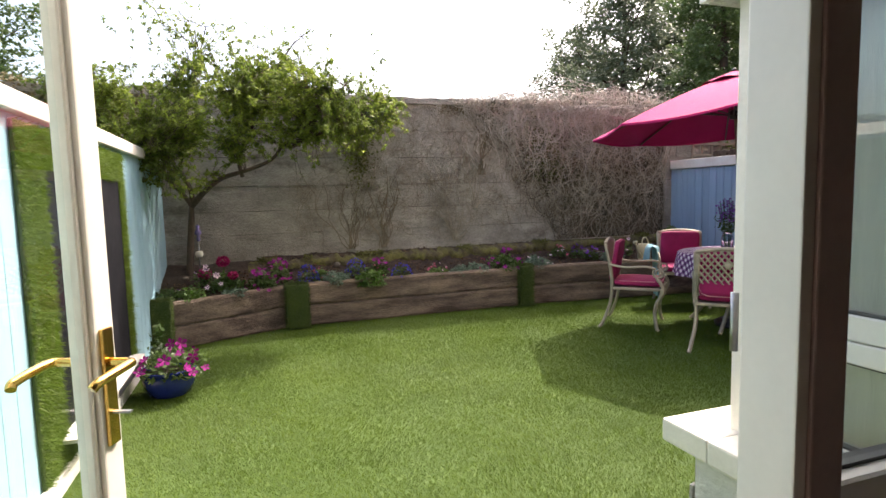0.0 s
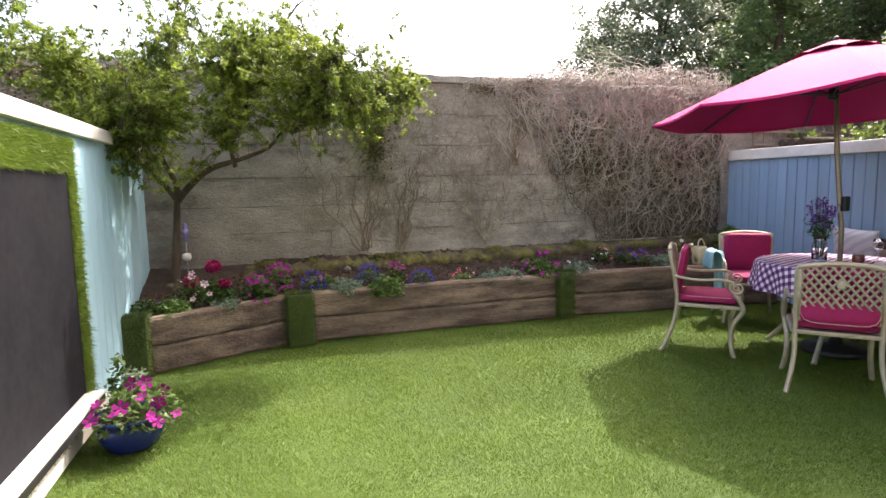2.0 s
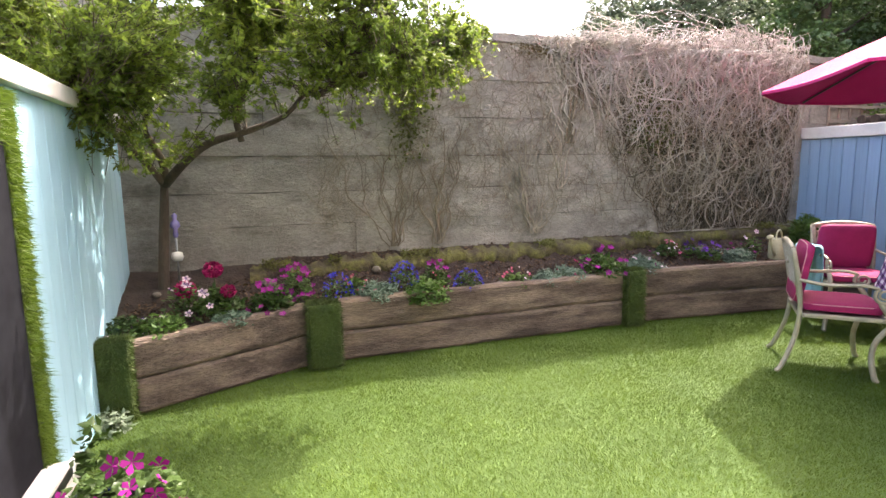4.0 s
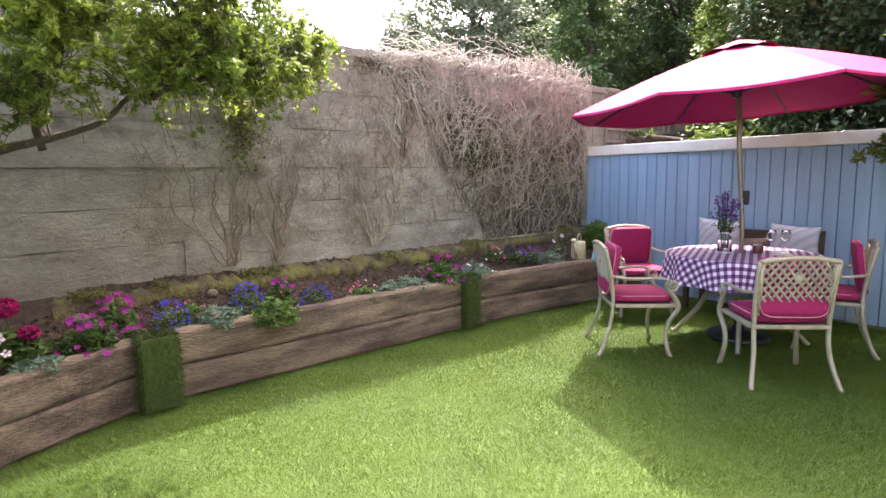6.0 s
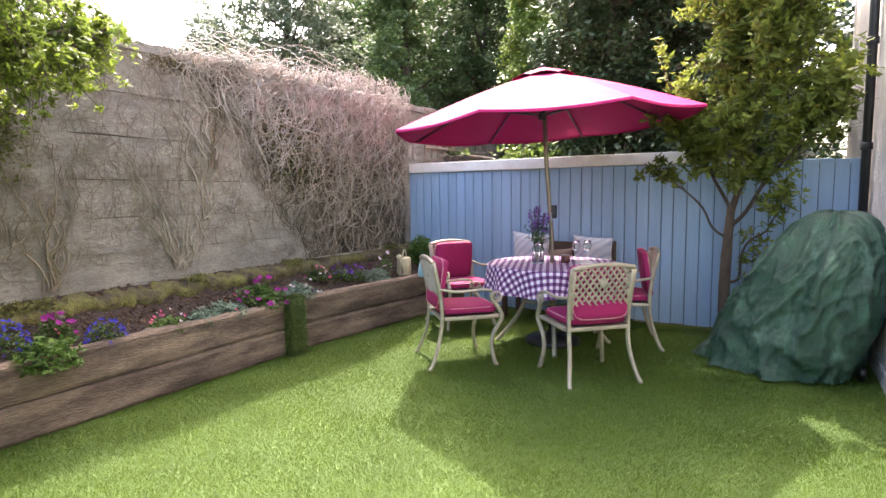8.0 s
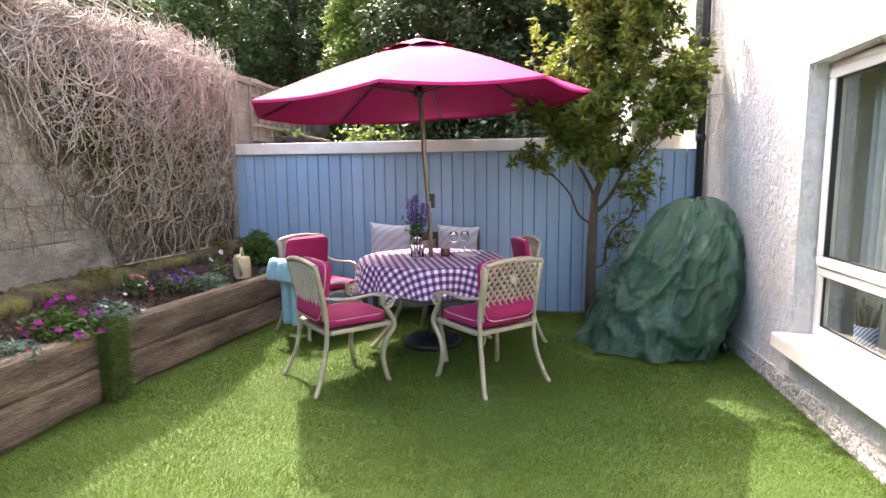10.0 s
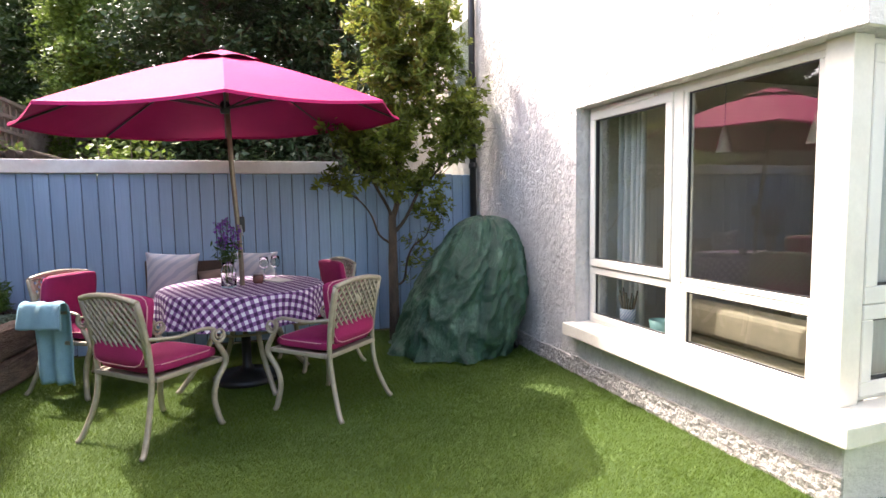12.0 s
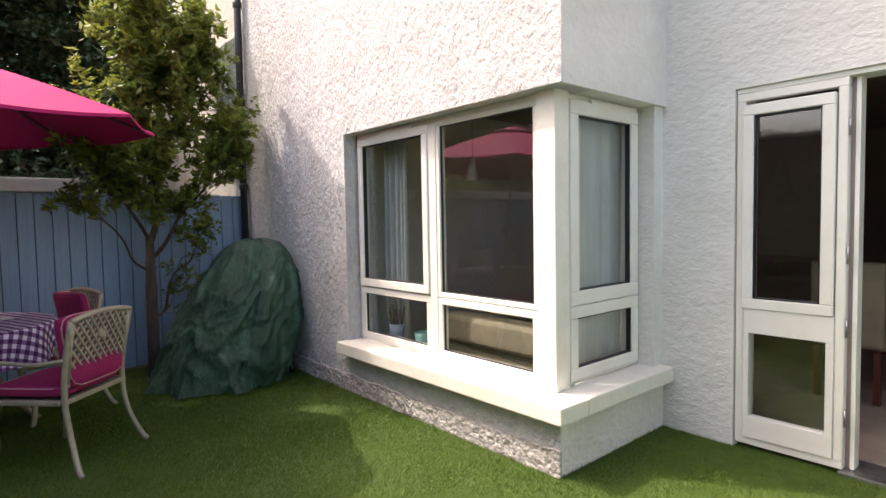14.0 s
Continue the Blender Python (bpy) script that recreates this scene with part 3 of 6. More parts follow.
def soil_z(x, y):
    f = bed_front(x) + 0.08
    t = min(1, max(0, (y - f) / (WALL_Y - f)))
    return 0.385 + (0.34 if x > 0.9 else 0.30) * t ** 1.2 + 0.02 * noise.noise((x * 5, y * 5, 0)) + 0.01 * noise.noise((x * 16, y * 16, 3))


m = bmesh.new()
NX, NY = 260, 26
grid = []
for i in range(NX + 1):
    x = -0.12 + i / NX * 6.74
    row = []
    for j in range(NY + 1):
        f = bed_front(x) + 0.06
        y = f + (WALL_Y + 0.02 - f) * j / NY
        row.append(m.verts.new((x, y, soil_z(x, y))))
    grid.append(row)
for r, s in zip(grid, grid[1:]):
    for j in range(NY):
        m.faces.new((r[j], s[j], s[j + 1], r[j + 1])).smooth = True
solid("soil", m, SOIL, "dark crumbly soil rising to the wall", "soil", kind="stuff")

# mossy broken ledge at the foot of the wall
m = bmesh.new()
grid = []
for i in range(341):
    x = 0.75 + i / 340 * 5.85
    e = 0.10 * noise.noise((x * 2.2, 0, 0)) + 0.09 * noise.noise((x * 6, 1, 0)) + 0.06 * noise.noise((x * 19, 1, 0))
    y0, zt = 7.52 + e * 0.6, 0.690 + 0.45 * e + 0.012 * (x - 3)
    prof = ((y0 + 0.02, zt - 0.16), (y0 - 0.02, zt - 0.07), (y0 - 0.015, zt - 0.02), (y0 + 0.03, zt), (y0 + 0.10, zt + 0.015), (y0 + 0.17, zt + 0.03), (WALL_Y + 0.02, zt + 0.05))
    grid.append([m.verts.new((x + 0.01 * noise.noise((x * 40, k, 0)), y + 0.02 * noise.noise((x * 19, k * 3, 0)), z + 0.035 * noise.noise((x * 17, k * 2, 5)))) for k, (y, z) in enumerate(prof)])
for r, s in zip(grid, grid[1:]):
    for j in range(6):
        m.faces.new((r[j], s[j], s[j + 1], r[j + 1])).smooth = True
solid("moss_ledge", m, MOSS, "crumbling earth ledge covered in yellow-green moss", "moss", kind="stuff")
g = np.random.default_rng(12)
n = 9000
xs = g.uniform(0.8, 6.5, n)
keep = np.array([noise.noise((x * 2.6, 4, 0)) > 0.12 for x in xs])
xs = xs[keep]
v, f = leaves(np.column_stack([xs, g.uniform(7.50, 7.65, len(xs)), 0.708 + 0.012 * (xs - 3) + g.uniform(-0.03, 0.04, len(xs))]), 0.016, g, long=1.5)
tagged(raw("moss_tufts", v, f, mat("moss_tuft", (0.13, 0.132, 0.028), (0.085, 0.08, 0.025), rough=1, vary=0.4)), "yellow-green moss tufts", "moss", kind="stuff")
n = 7500
xs = g.uniform(-0.05, 6.5, n)
ys = np.array([bed_front(x) + 0.10 for x in xs]) + g.random(n) ** 0.8 * 0.50
zs = np.array([soil_z(x, y) for x, y in zip(xs, ys)]) + 0.008
v, f = leaves(np.column_stack([xs, ys, zs]), 0.018, g, flat=0.25, long=1.5)
tagged(raw("leaf_litter", v, f, mat("dead_leaf_litter", (0.13, 0.075, 0.04), (0.055, 0.034, 0.02), scale=7, rough=1, vary=0.6)), "brown dead leaves and bark on the soil", "litter", kind="stuff")
BED_STONE = mat("brown_grey_stone", (0.17, 0.145, 0.115), (0.10, 0.085, 0.065), scale=12, rough=0.95, bump=1.0, bscale=40)
for k in range(16):
    x, y = rb.uniform(0.0, 6.4), rb.uniform(7.25, 7.5)
    m = bmesh.new()
    bmesh.ops.create_icosphere(m, subdivisions=2, radius=rb.uniform(0.02, 0.055))
    for q in m.verts:
        q.co *= 1 + 0.35 * noise.noise(q.co * 14 + Vector((k, 0, 0)))
        q.co.z *= 0.7
    ob = solid("stone", m, BED_STONE, "small grey-brown stone lying in the soil", "stone", "stones in the bed")
    ob.location = (x, y, soil_z(x, y) + 0.015)

# ---- dried creeper on the wall ----
TWIG = mat("dry_creeper_stem", (0.25, 0.20, 0.14), (0.15, 0.12, 0.08), scale=6, rough=0.9, vary=0.3)
TWIG_MID = mat("weathered_climbing_stem", (0.42, 0.36, 0.285), (0.27, 0.23, 0.175), scale=6, rough=0.9, vary=0.3)
# TWIG_DARK has the shade between the stems put into its colour
TWIG_DARK = mat("painted_shade_creeper_stem", (0.10, 0.078, 0.048), (0.048, 0.038, 0.024), scale=6, rough=0.95, vary=0.3)
# TWIG_PALE is the stem colour lightened for sunlight on the heap's top
TWIG_PALE = mat("pale_sunlit_creeper_stem", (0.50, 0.46, 0.41), (0.33, 0.295, 0.255), scale=6, rough=0.9, vary=0.25)


def strands(paths, radius, sides=3):
    """Thin tapering stems, all in one mesh: paths (n, k, 3)."""
    P = np.asarray(paths, dtype=float)
    n, k, _ = P.shape
    d = np.gradient(P, axis=1); d /= np.linalg.norm(d, axis=2)[..., None] + 1e-9
    a = np.cross(d, (0.31, 0.52, 0.79)); a /= np.linalg.norm(a, axis=2)[..., None] + 1e-9
    b = np.cross(d, a)
    taper = np.linspace(1, 0.45, k)[None, :, None] * np.broadcast_to(radius, n)[:, None, None]
    rings = np.stack([P + taper * (math.cos(t) * a + math.sin(t) * b) for t in (2 * math.pi * s / sides for s in range(sides))], axis=2)
    idx = np.arange(n * k * sides).reshape(n, k, sides)
    q = np.stack([idx[:, :-1], np.roll(idx, -1, 2)[:, :-1], np.roll(idx, -1, 2)[:, 1:], idx[:, 1:]], axis=-1)
    return rings.reshape(-1, 3), q.reshape(-1, 4)


def wander(start, drift, steps, step, wob, g, front, pull=0.35):
    """Random creeping lines on the wall's face."""
    n = len(start)
    P = np.zeros((n, steps, 3)); P[:, 0] = start
    d = np.broadcast_to(drift, (n, 3)) + g.normal(size=(n, 3)) * wob
    for s in range(1, steps):
        d = d * 0.8 + 0.2 * np.broadcast_to(drift, (n, 3)) + g.normal(size=(n, 3)) * wob * 0.55
        d /= np.linalg.norm(d, axis=1)[:, None]
        P[:, s] = P[:, s - 1] + d * step
        P[:, s, 1] += (front - P[:, s, 1]) * pull
    return P


g = np.random.default_rng(21)
# the dense hanging mass at the right, heaped over the coping
def mass_left(z):
    """Left edge of the mass: wide at the coping, narrow below."""
    return np.interp(z, [0.75, 1.0, 1.4, 1.95, 2.15, 2.35, 2.56], [5.0, 4.85, 4.5, 4.25, 4.1, 3.9, 3.55])


def crest(x):
    """Top line of the heap on the coping."""
    return np.interp(x, [3.5, 4.3, 4.9, 5.2, 5.55, 6.0, 6.5], [2.53, 2.55, 2.56, 2.64, 2.76, 2.66, 2.54])


def tangle(n, seed, radius, material, zlo, zhi, near, far, steps=26, step=0.036, curl=0.30, fall=0.05, edge=1.25):
    """Curling stems that loop about on the wall's face between two depths."""
    q = np.random.default_rng(seed)
    z = zlo + (zhi - zlo) * q.random(n)
    lo = mass_left(z) + 0.16 * np.sin(z * 9 + 1) - 0.1 * np.sin(z * 23)
    x = lo + q.beta(edge, 1.1, n) * (6.42 - lo)
    th = -math.pi / 2 + q.normal(0, 1.1, n)
    k = q.normal(0, curl, n)
    d0, ph = q.uniform(near, far, n), q.uniform(0, 6.3, n)
    top = crest(x) + np.abs(q.normal(0, 0.02, n))
    over = q.uniform(-0.16, 0.14, n)
    P = np.zeros((n, steps, 3))
    for i in range(steps):
        bulge = 0.55 + 0.9 * np.exp(-((x - 5.5) / 0.8) ** 2) * np.interp(z, [0.8, 1.6, 2.3, 2.6], [0.3, 0.5, 1.1, 1.4])
        y = WALL_Y - np.maximum(0.012, (d0 + 0.025 * np.sin(ph + i * 0.35)) * bulge)
        y = np.where(z > 2.50, WALL_Y + over + 0.03 * np.sin(ph + i * 0.4), y)
        P[:, i] = np.column_stack([x, y, z])
        k = 0.86 * k + q.normal(0, curl * 0.5, n)
        th = th + k + fall * np.sin(-math.pi / 2 - th)
        x, z = x + step * np.cos(th), z + step * np.sin(th)
        x = np.where(x < mass_left(z) - 0.25, x + 0.02, np.minimum(x, 6.44))
        th = np.where(z > top, -np.abs(np.arctan2(np.sin(th), np.cos(th))), th)
        z = np.maximum(z, 0.74)
    v, f = strands(P, q.uniform(0.55, 1.15, n) * radius)
    return raw("creeper_growth", v, f, material, creeper)


creeper = tagged(thing("dry_creeper", "dense leafless dried creeper hanging over the concrete wall", "creeper"), kind="stuff")
# innermost layer, flush to the wall: dark colour stands for the shadowed gaps
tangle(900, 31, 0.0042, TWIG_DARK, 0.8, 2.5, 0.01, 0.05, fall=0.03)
tangle(560, 32, 0.0038, TWIG, 0.85, 2.55, 0.03, 0.10)
tangle(330, 35, 0.0053, TWIG_MID, 1.2, 2.6, 0.06, 0.15, fall=0.09)
# upper layers, paler to paint in the sun along the coping
tangle(520, 33, 0.0053, TWIG_PALE, 2.22, 2.66, 0.05, 0.20, curl=0.26, fall=0.10, edge=1.05)
tangle(320, 34, 0.0050, TWIG_PALE, 2.46, 2.74, 0.02, 0.16, curl=0.40, fall=0.02)
tangle(60, 37, 0.0065, TWIG_MID, 0.9, 2.5, 0.05, 0.15, curl=0.16, fall=0.16, steps=32)
q = np.random.default_rng(38)
# loose shoots in the air
P = wander(np.column_stack([q.uniform(4.9, 5.9, 5), np.full(5, WALL_Y), np.full(5, 2.66)]), (0.3, -0.1, 0.5), 9, 0.045, 0.6, q, WALL_Y, pull=0)
v, f = strands(P, 0.0032)
raw("creeper_shoots", v, f, TWIG_PALE, creeper)
# leafy brown growth along the wall top towards the neighbour's side
BROWN_LEAF = leaf_mat("old_brown_ivy_leaf", (0.13, 0.095, 0.045), (0.20, 0.16, 0.07), trans=0.2)
n = 5200
xx = q.uniform(-4.5, -0.15, n)
zz = 2.50 + 0.10 * np.sin(xx * 3.1) - np.abs(q.normal(0, 0.17, n)) + 0.06
c = np.column_stack([xx, np.where(zz > 2.47, WALL_Y + q.uniform(-0.12, 0.25, n), WALL_Y - q.uniform(0.01, 0.12, n)), zz])
v, f = leaves(c, 0.030, q, long=1.3)
raw("ivy_foliage", v, f, BROWN_LEAF, creeper)
# ivy and moss left clinging to the wall among the stems
WALL_MOSS = leaf_mat("dull_wall_moss", (0.05, 0.055, 0.018), (0.10, 0.095, 0.03), trans=0.1)
WALL_RUST = leaf_mat("dead_brown_moss", (0.11, 0.075, 0.03), (0.17, 0.125, 0.05), trans=0.1)
for mt, blobs, k in ((WALL_MOSS, ((4.50, 2.12, 0.16, 0.16), (4.62, 1.90, 0.13, 0.14), (5.15, 1.55, 0.25, 0.30), (5.35, 1.15, 0.16, 0.25), (5.6, 1.75, 0.35, 0.25)), 900), (WALL_RUST, ((3.35, 2.44, 0.26, 0.06), (3.75, 2.40, 0.14, 0.09), (4.9, 1.9, 0.3, 0.25), (5.25, 1.35, 0.22, 0.28), (1.9, 2.46, 0.25, 0.04)), 700)):
    pts = np.concatenate([np.column_stack([q.normal(bx, sx * 0.6, k), WALL_Y - 0.008 - 0.02 * q.random(k), np.minimum(2.52, q.normal(bz, sz * 0.6, k))]) for bx, bz, sx, sz in blobs])
    v, f = leaves(pts, 0.012, q)
    v[:, 1] = np.minimum(v[:, 1], WALL_Y - 0.001)
    raw("wall_moss", v, f, mt, creeper)
# thick climbing stems with forks, each fanning upward from one root
def climber(x0, z0, x1, z1, n, radius, material, spread):
    q = np.random.default_rng(int(x0 * 100))
    t = np.linspace(0, 1, 14)
    P = np.zeros((n, 14, 3))
    for i in range(n):
        e = q.normal(0, spread)
        P[i, :, 0] = x0 + (x1 - x0) * t + e * t ** 0.7 + 0.035 * np.sin(t * q.uniform(6, 14) + q.uniform(0, 6)) + np.cumsum(q.normal(0, 0.014, 14))
        P[i, :, 2] = z0 + (z1 - z0) * t * q.uniform(0.55, 1.05)
        P[i, :, 1] = WALL_Y - 0.022 + 0.012 * np.sin(t * 14 + i)
    v, f = strands(P, q.uniform(0.6, 1.2, n) * radius, 4)
    return raw("climbing_stem", v, f, material, creeper)


climber(3.26, 0.80, 2.95, 1.58, 8, 0.0065, TWIG_MID, 0.08)
climber(3.28, 0.80, 3.10, 2.00, 9, 0.0065, TWIG_MID, 0.12)
climber(3.30, 0.82, 3.36, 1.30, 4, 0.008, TWIG_MID, 0.06)
climber(3.54, 1.20, 3.56, 2.20, 7, 0.0065, TWIG_MID, 0.07)
climber(3.61, 1.62, 3.70, 2.50, 9, 0.008, TWIG, 0.07)
climber(3.60, 1.70, 3.50, 2.45, 5, 0.006, TWIG_PALE, 0.11)
climber(5.75, 0.80, 5.55, 2.4, 8, 0.013, TWIG_MID, 0.16)
climber(6.05, 0.80, 6.2, 2.4, 6, 0.012, TWIG_MID, 0.14)
climber(1.92, 0.76, 1.85, 1.70, 12, 0.0075, TWIG, 0.20)
climber(2.30, 0.76, 2.25, 1.75, 12, 0.0070, TWIG, 0.22)
climber(5.3, 0.85, 5.1, 2.2, 8, 0.008, TWIG, 0.22)
# fine dead tendrils over the middle of the wall
n = 1100
P = wander(np.column_stack([g.uniform(1.3, 5.2, n), np.full(n, WALL_Y - 0.01), g.uniform(0.9, 2.45, n)]), (0.0, 0, 0.5), 10, 0.05, 0.6, g, WALL_Y - 0.012, pull=0.9)
v, f = strands(P, 0.0024)
raw("tendrils", v, f, TWIG, creeper)
# a few green leaves left in the mass
IVY = leaf_mat("old_ivy_leaf", (0.075, 0.10, 0.02), (0.13, 0.13, 0.03))
n = 1300
c = np.column_stack([g.normal(4.55, 0.16, n), WALL_Y - 0.05 - g.uniform(0, 0.05, n), g.normal(1.95, 0.22, n)])
v, f = leaves(c, 0.022, g)
raw("ivy_foliage", v, f, IVY, creeper)
n = 900
c = np.column_stack([g.normal(2.05, 0.09, n), WALL_Y - 0.05 - g.uniform(0, 0.05, n), g.normal(1.95, 0.22, n)])
v, f = leaves(c, 0.022, g)
raw("ivy_foliage", v, f, IVY, creeper)

# trellis fixed on the wall beyond the fence
TRELLIS = mat("grey_trellis_wood", (0.36, 0.30, 0.24), (0.26, 0.21, 0.17), scale=9, rough=0.9)
trellis = thing("trellis", "weathered grey wooden trellis on the wall", "trellis")
for k in range(5):
    z = 1.85 + k * 0.165
    part("slat", box(6.95, 8.75, WALL_Y - 0.055, WALL_Y - 0.035, z, z + 0.035), TRELLIS, trellis)
for k in range(11):
    x = 6.97 + k * 0.17
    part("slat", box(x, x + 0.032, WALL_Y - 0.033, WALL_Y - 0.016, 1.78, 2.56), TRELLIS, trellis)

# ---- left fence board: chalkboard in a turf frame ----
panel = thing("chalkboard", "black chalkboard framed in artificial turf on the blue fence", "chalkboard", at=LF)
part("slate", box(0.004, 0.016, 2.66, 4.12, 0.245, 1.52, 0.002), SLATE, panel, "black chalkboard sheet")
turfs = bmesh.new()
for q4 in ((2.34, 4.25, 1.52, 1.715), (4.12, 4.25, 0.10, 1.52), (2.34, 2.66, 0.10, 1.52), (2.66, 4.12, 0.10, 0.205)):
    bm_box(turfs, 0.002, 0.018, q4[0], q4[1], q4[2], q4[3], 0.004, 1)
part("turf_border", turfs, TURF_DARK, panel, "artificial turf border")
g = np.random.default_rng(44)
cs = []
for y0, y1, z0, z1, n in ((2.34, 4.25, 1.52, 1.715, 11000), (4.12, 4.25, 0.10, 1.52, 6500), (2.34, 2.66, 0.10, 1.52, 9000), (2.66, 4.12, 0.10, 0.205, 6000)):
    cs.append(np.column_stack([np.full(n, 0.018), g.uniform(y0, y1, n), g.uniform(z0, z1, n)]))
c = np.concatenate(cs); n = len(c)
o = np.array((1, 0, -0.3)) + g.normal(size=(n, 3)) * 0.6
w = np.cross(o, g.normal(size=(n, 3))); w /= np.linalg.norm(w, axis=1)[:, None]
v = np.stack([c - w * 0.0022, c + w * 0.0022, c + o * 0.02], axis=1).reshape(-1, 3)
tagged(raw("turf_nap", v, np.arange(3 * n).reshape(-1, 3), BLADE, panel), kind="stuff")
part("shelf", box(0.005, 0.10, 2.56, 4.16, 0.215, 0.235, 0.004), WHITE_WOOD, panel, "white chalk shelf")
part("shelf_lip", box(0.088, 0.103, 2.56, 4.16, 0.175, 0.214, 0.003), BLACK, panel, "black front edge of the shelf")


# ---- dining set ----
ALU = mat("champagne_cast_aluminium", (0.40, 0.355, 0.27), (0.31, 0.275, 0.205), scale=14, rough=0.42, fine=0.12, bump=0.15, bscale=80, metal=0.15)
MAGENTA = mat("magenta_cushion_fabric", (0.30, 0.009, 0.090), (0.25, 0.007, 0.075), scale=9, rough=0.85, fine=0.12, bump=0.3, bscale=350)
PIPING = mat("pale_cushion_piping", (0.62, 0.30, 0.33), rough=0.8)


def cushion_mesh(w, d, h, puff=0.02, n=10):
    m = bmesh.new()
    bmesh.ops.create_cube(m, size=1)
    bmesh.ops.subdivide_edges(m, edges=m.edges[:], cuts=n, use_grid_fill=True)
    for q in m.verts:
        x, y, z = q.co * 2
        k = (1 - x ** 4) * (1 - y ** 4)
        rx = 1 - 0.06 * abs(y) ** 6 - 0.02 * abs(z) ** 2
        q.co = Vector((x * w / 2 * rx, y * d / 2 * (1 - 0.06 * abs(x) ** 6 - 0.02 * abs(z) ** 2), z * (h / 2 * (0.75 + 0.25 * k) + puff * k * 0.5)))
        q.co += 0.003 * noise.noise_vector(q.co * 9)
    for fc in m.faces:
        fc.smooth = True
    return m


def ring_points(w, d, z, n=40, power=6):
    pts = []
    for k in range(n + 1):
        a = 2 * math.pi * k / n
        c, s = math.cos(a), math.sin(a)
        r = (abs(c) ** power + abs(s) ** power) ** (-1 / power)
        pts.append((c * r * w / 2, s * r * d / 2, z))
    return pts


def garden_chair(at, label):
    c = thing("garden_chair", label, "chair", "chairs round the table", at=at)
    for s in (-1, 1):
        rear = smooth_curve([(s * 0.282, -0.340, 0.0), (s * 0.268, -0.305, 0.05), (s * 0.238, -0.245, 0.22), (s * 0.235, -0.22, 0.40), (s * 0.24, -0.235, 0.60), (s * 0.245, -0.285, 0.845)], 5)
        part("leg", tube(rear, [0.014] + [0.016] * (len(rear) - 2) + [0.014], 8), ALU, c)
        fr = smooth_curve([(s * 0.275, 0.225, 0.0), (s * 0.268, 0.205, 0.03), (s * 0.25, 0.185, 0.16), (s * 0.252, 0.205, 0.27), (s * 0.268, 0.262, 0.37), (s * 0.272, 0.262, 0.42), (s * 0.27, 0.235, 0.47), (s * 0.272, 0.20, 0.52)], 5)
        part("leg", tube(fr, [0.015, 0.013] + [0.018] * (len(fr) - 4) + [0.015, 0.012], 8), ALU, c)
        sc = [(s * 0.275, 0.20 + 0.055 * (1 - k / 26) * math.cos(k * 0.55 + 2.2) + 0.02, 0.565 + 0.055 * (1 - k / 26) * math.sin(k * 0.55 + 2.2)) for k in range(20)]
        arm_path = [Vector(p) for p in sc[::-1]] + smooth_curve([sc[0], (s * 0.275, 0.10, 0.625), (s * 0.27, -0.08, 0.615), (s * 0.25, -0.238, 0.635)], 5)[1:]
        part("armrest", tube(arm_path, [0.008] * 12 + [0.012] * (len(arm_path) - 12), 7), ALU, c)
    seat = bmesh.new()
    bm_box(seat, -0.25, 0.25, -0.235, -0.205, 0.385, 0.415, 0.008)
    bm_box(seat, -0.26, 0.26, 0.225, 0.258, 0.385, 0.415, 0.008)
    bm_box(seat, -0.262, -0.235, -0.205, 0.225, 0.385, 0.415, 0.008)
    bm_box(seat, 0.235, 0.262, -0.205, 0.225, 0.385, 0.415, 0.008)
    bm_box(seat, -0.235, 0.235, -0.205, 0.225, 0.395, 0.405)
    part("seat_frame", seat, ALU, c)
    # back: arched rail, bottom rail, diagonal lattice
    def by(z):
        return -0.222 - 0.062 * ((z - 0.45) / 0.40) ** 1.3
    back = bmesh.new()
    top = [(x, by(0.85) - 0.012 * (1 - (x / 0.245) ** 2), 0.842 + 0.03 * (1 - (x / 0.245) ** 2)) for x in [(-1 + k / 8) * 0.245 for k in range(17)]]
    tube(top, 0.017, 8, back)
    part("top_rail", back, ALU, c)
    part("bottom_rail", tube([(-0.24, by(0.485), 0.485), (0.24, by(0.485), 0.485)], 0.012, 8), ALU, c)
    lat = bmesh.new()
    x0, x1, z0, z1 = -0.232, 0.232, 0.49, 0.86
    step = 0.062
    k = -12
    while k < 14:
        for sg in (1, -1):
            pts = []
            for t in range(41):
                x = x0 + (x1 - x0) * t / 40
                z = z0 + k * step + 1.25 * (x - x0 if sg > 0 else x1 - x)
                zt = 0.845 + 0.028 * (1 - (x / 0.245) ** 2)
                if z0 <= z <= zt:
                    pts.append((x, by(z) - 0.01 * (1 - (x / 0.24) ** 2) + 0.003 * sg, z))
            if len(pts) > 3:
                pts = pts[::3] + [pts[-1]] if (len(pts) - 1) % 3 else pts[::3]
                tube(pts, 0.0095, 4, lat)
        k += 1
    # pierced border band
    for zz in (0.505,):
        bm_box(lat, -0.23, 0.23, by(zz) - 0.012, by(zz) + 0.002, 0.49, 0.525, 0.004, 1)
    for s in (-1, 1):
        tube([(s * 0.222, by(0.5), 0.5), (s * 0.226, by(0.68) - 0.002, 0.68), (s * 0.228, by(0.84), 0.84)], 0.015, 6, lat)
    part("back_lattice", lat, ALU, c, "pierced diamond lattice back")
    rose = lathe([(0.0, 0.0), (0.03, 0.0), (0.032, 0.006), (0.02, 0.011), (0.0, 0.013)], 10)
    bmesh.ops.transform(rose, matrix=Matrix.Translation((0, by(0.70) - 0.018, 0.735)) @ Matrix.Rotation(radians(82), 4, "X"), verts=rose.verts)
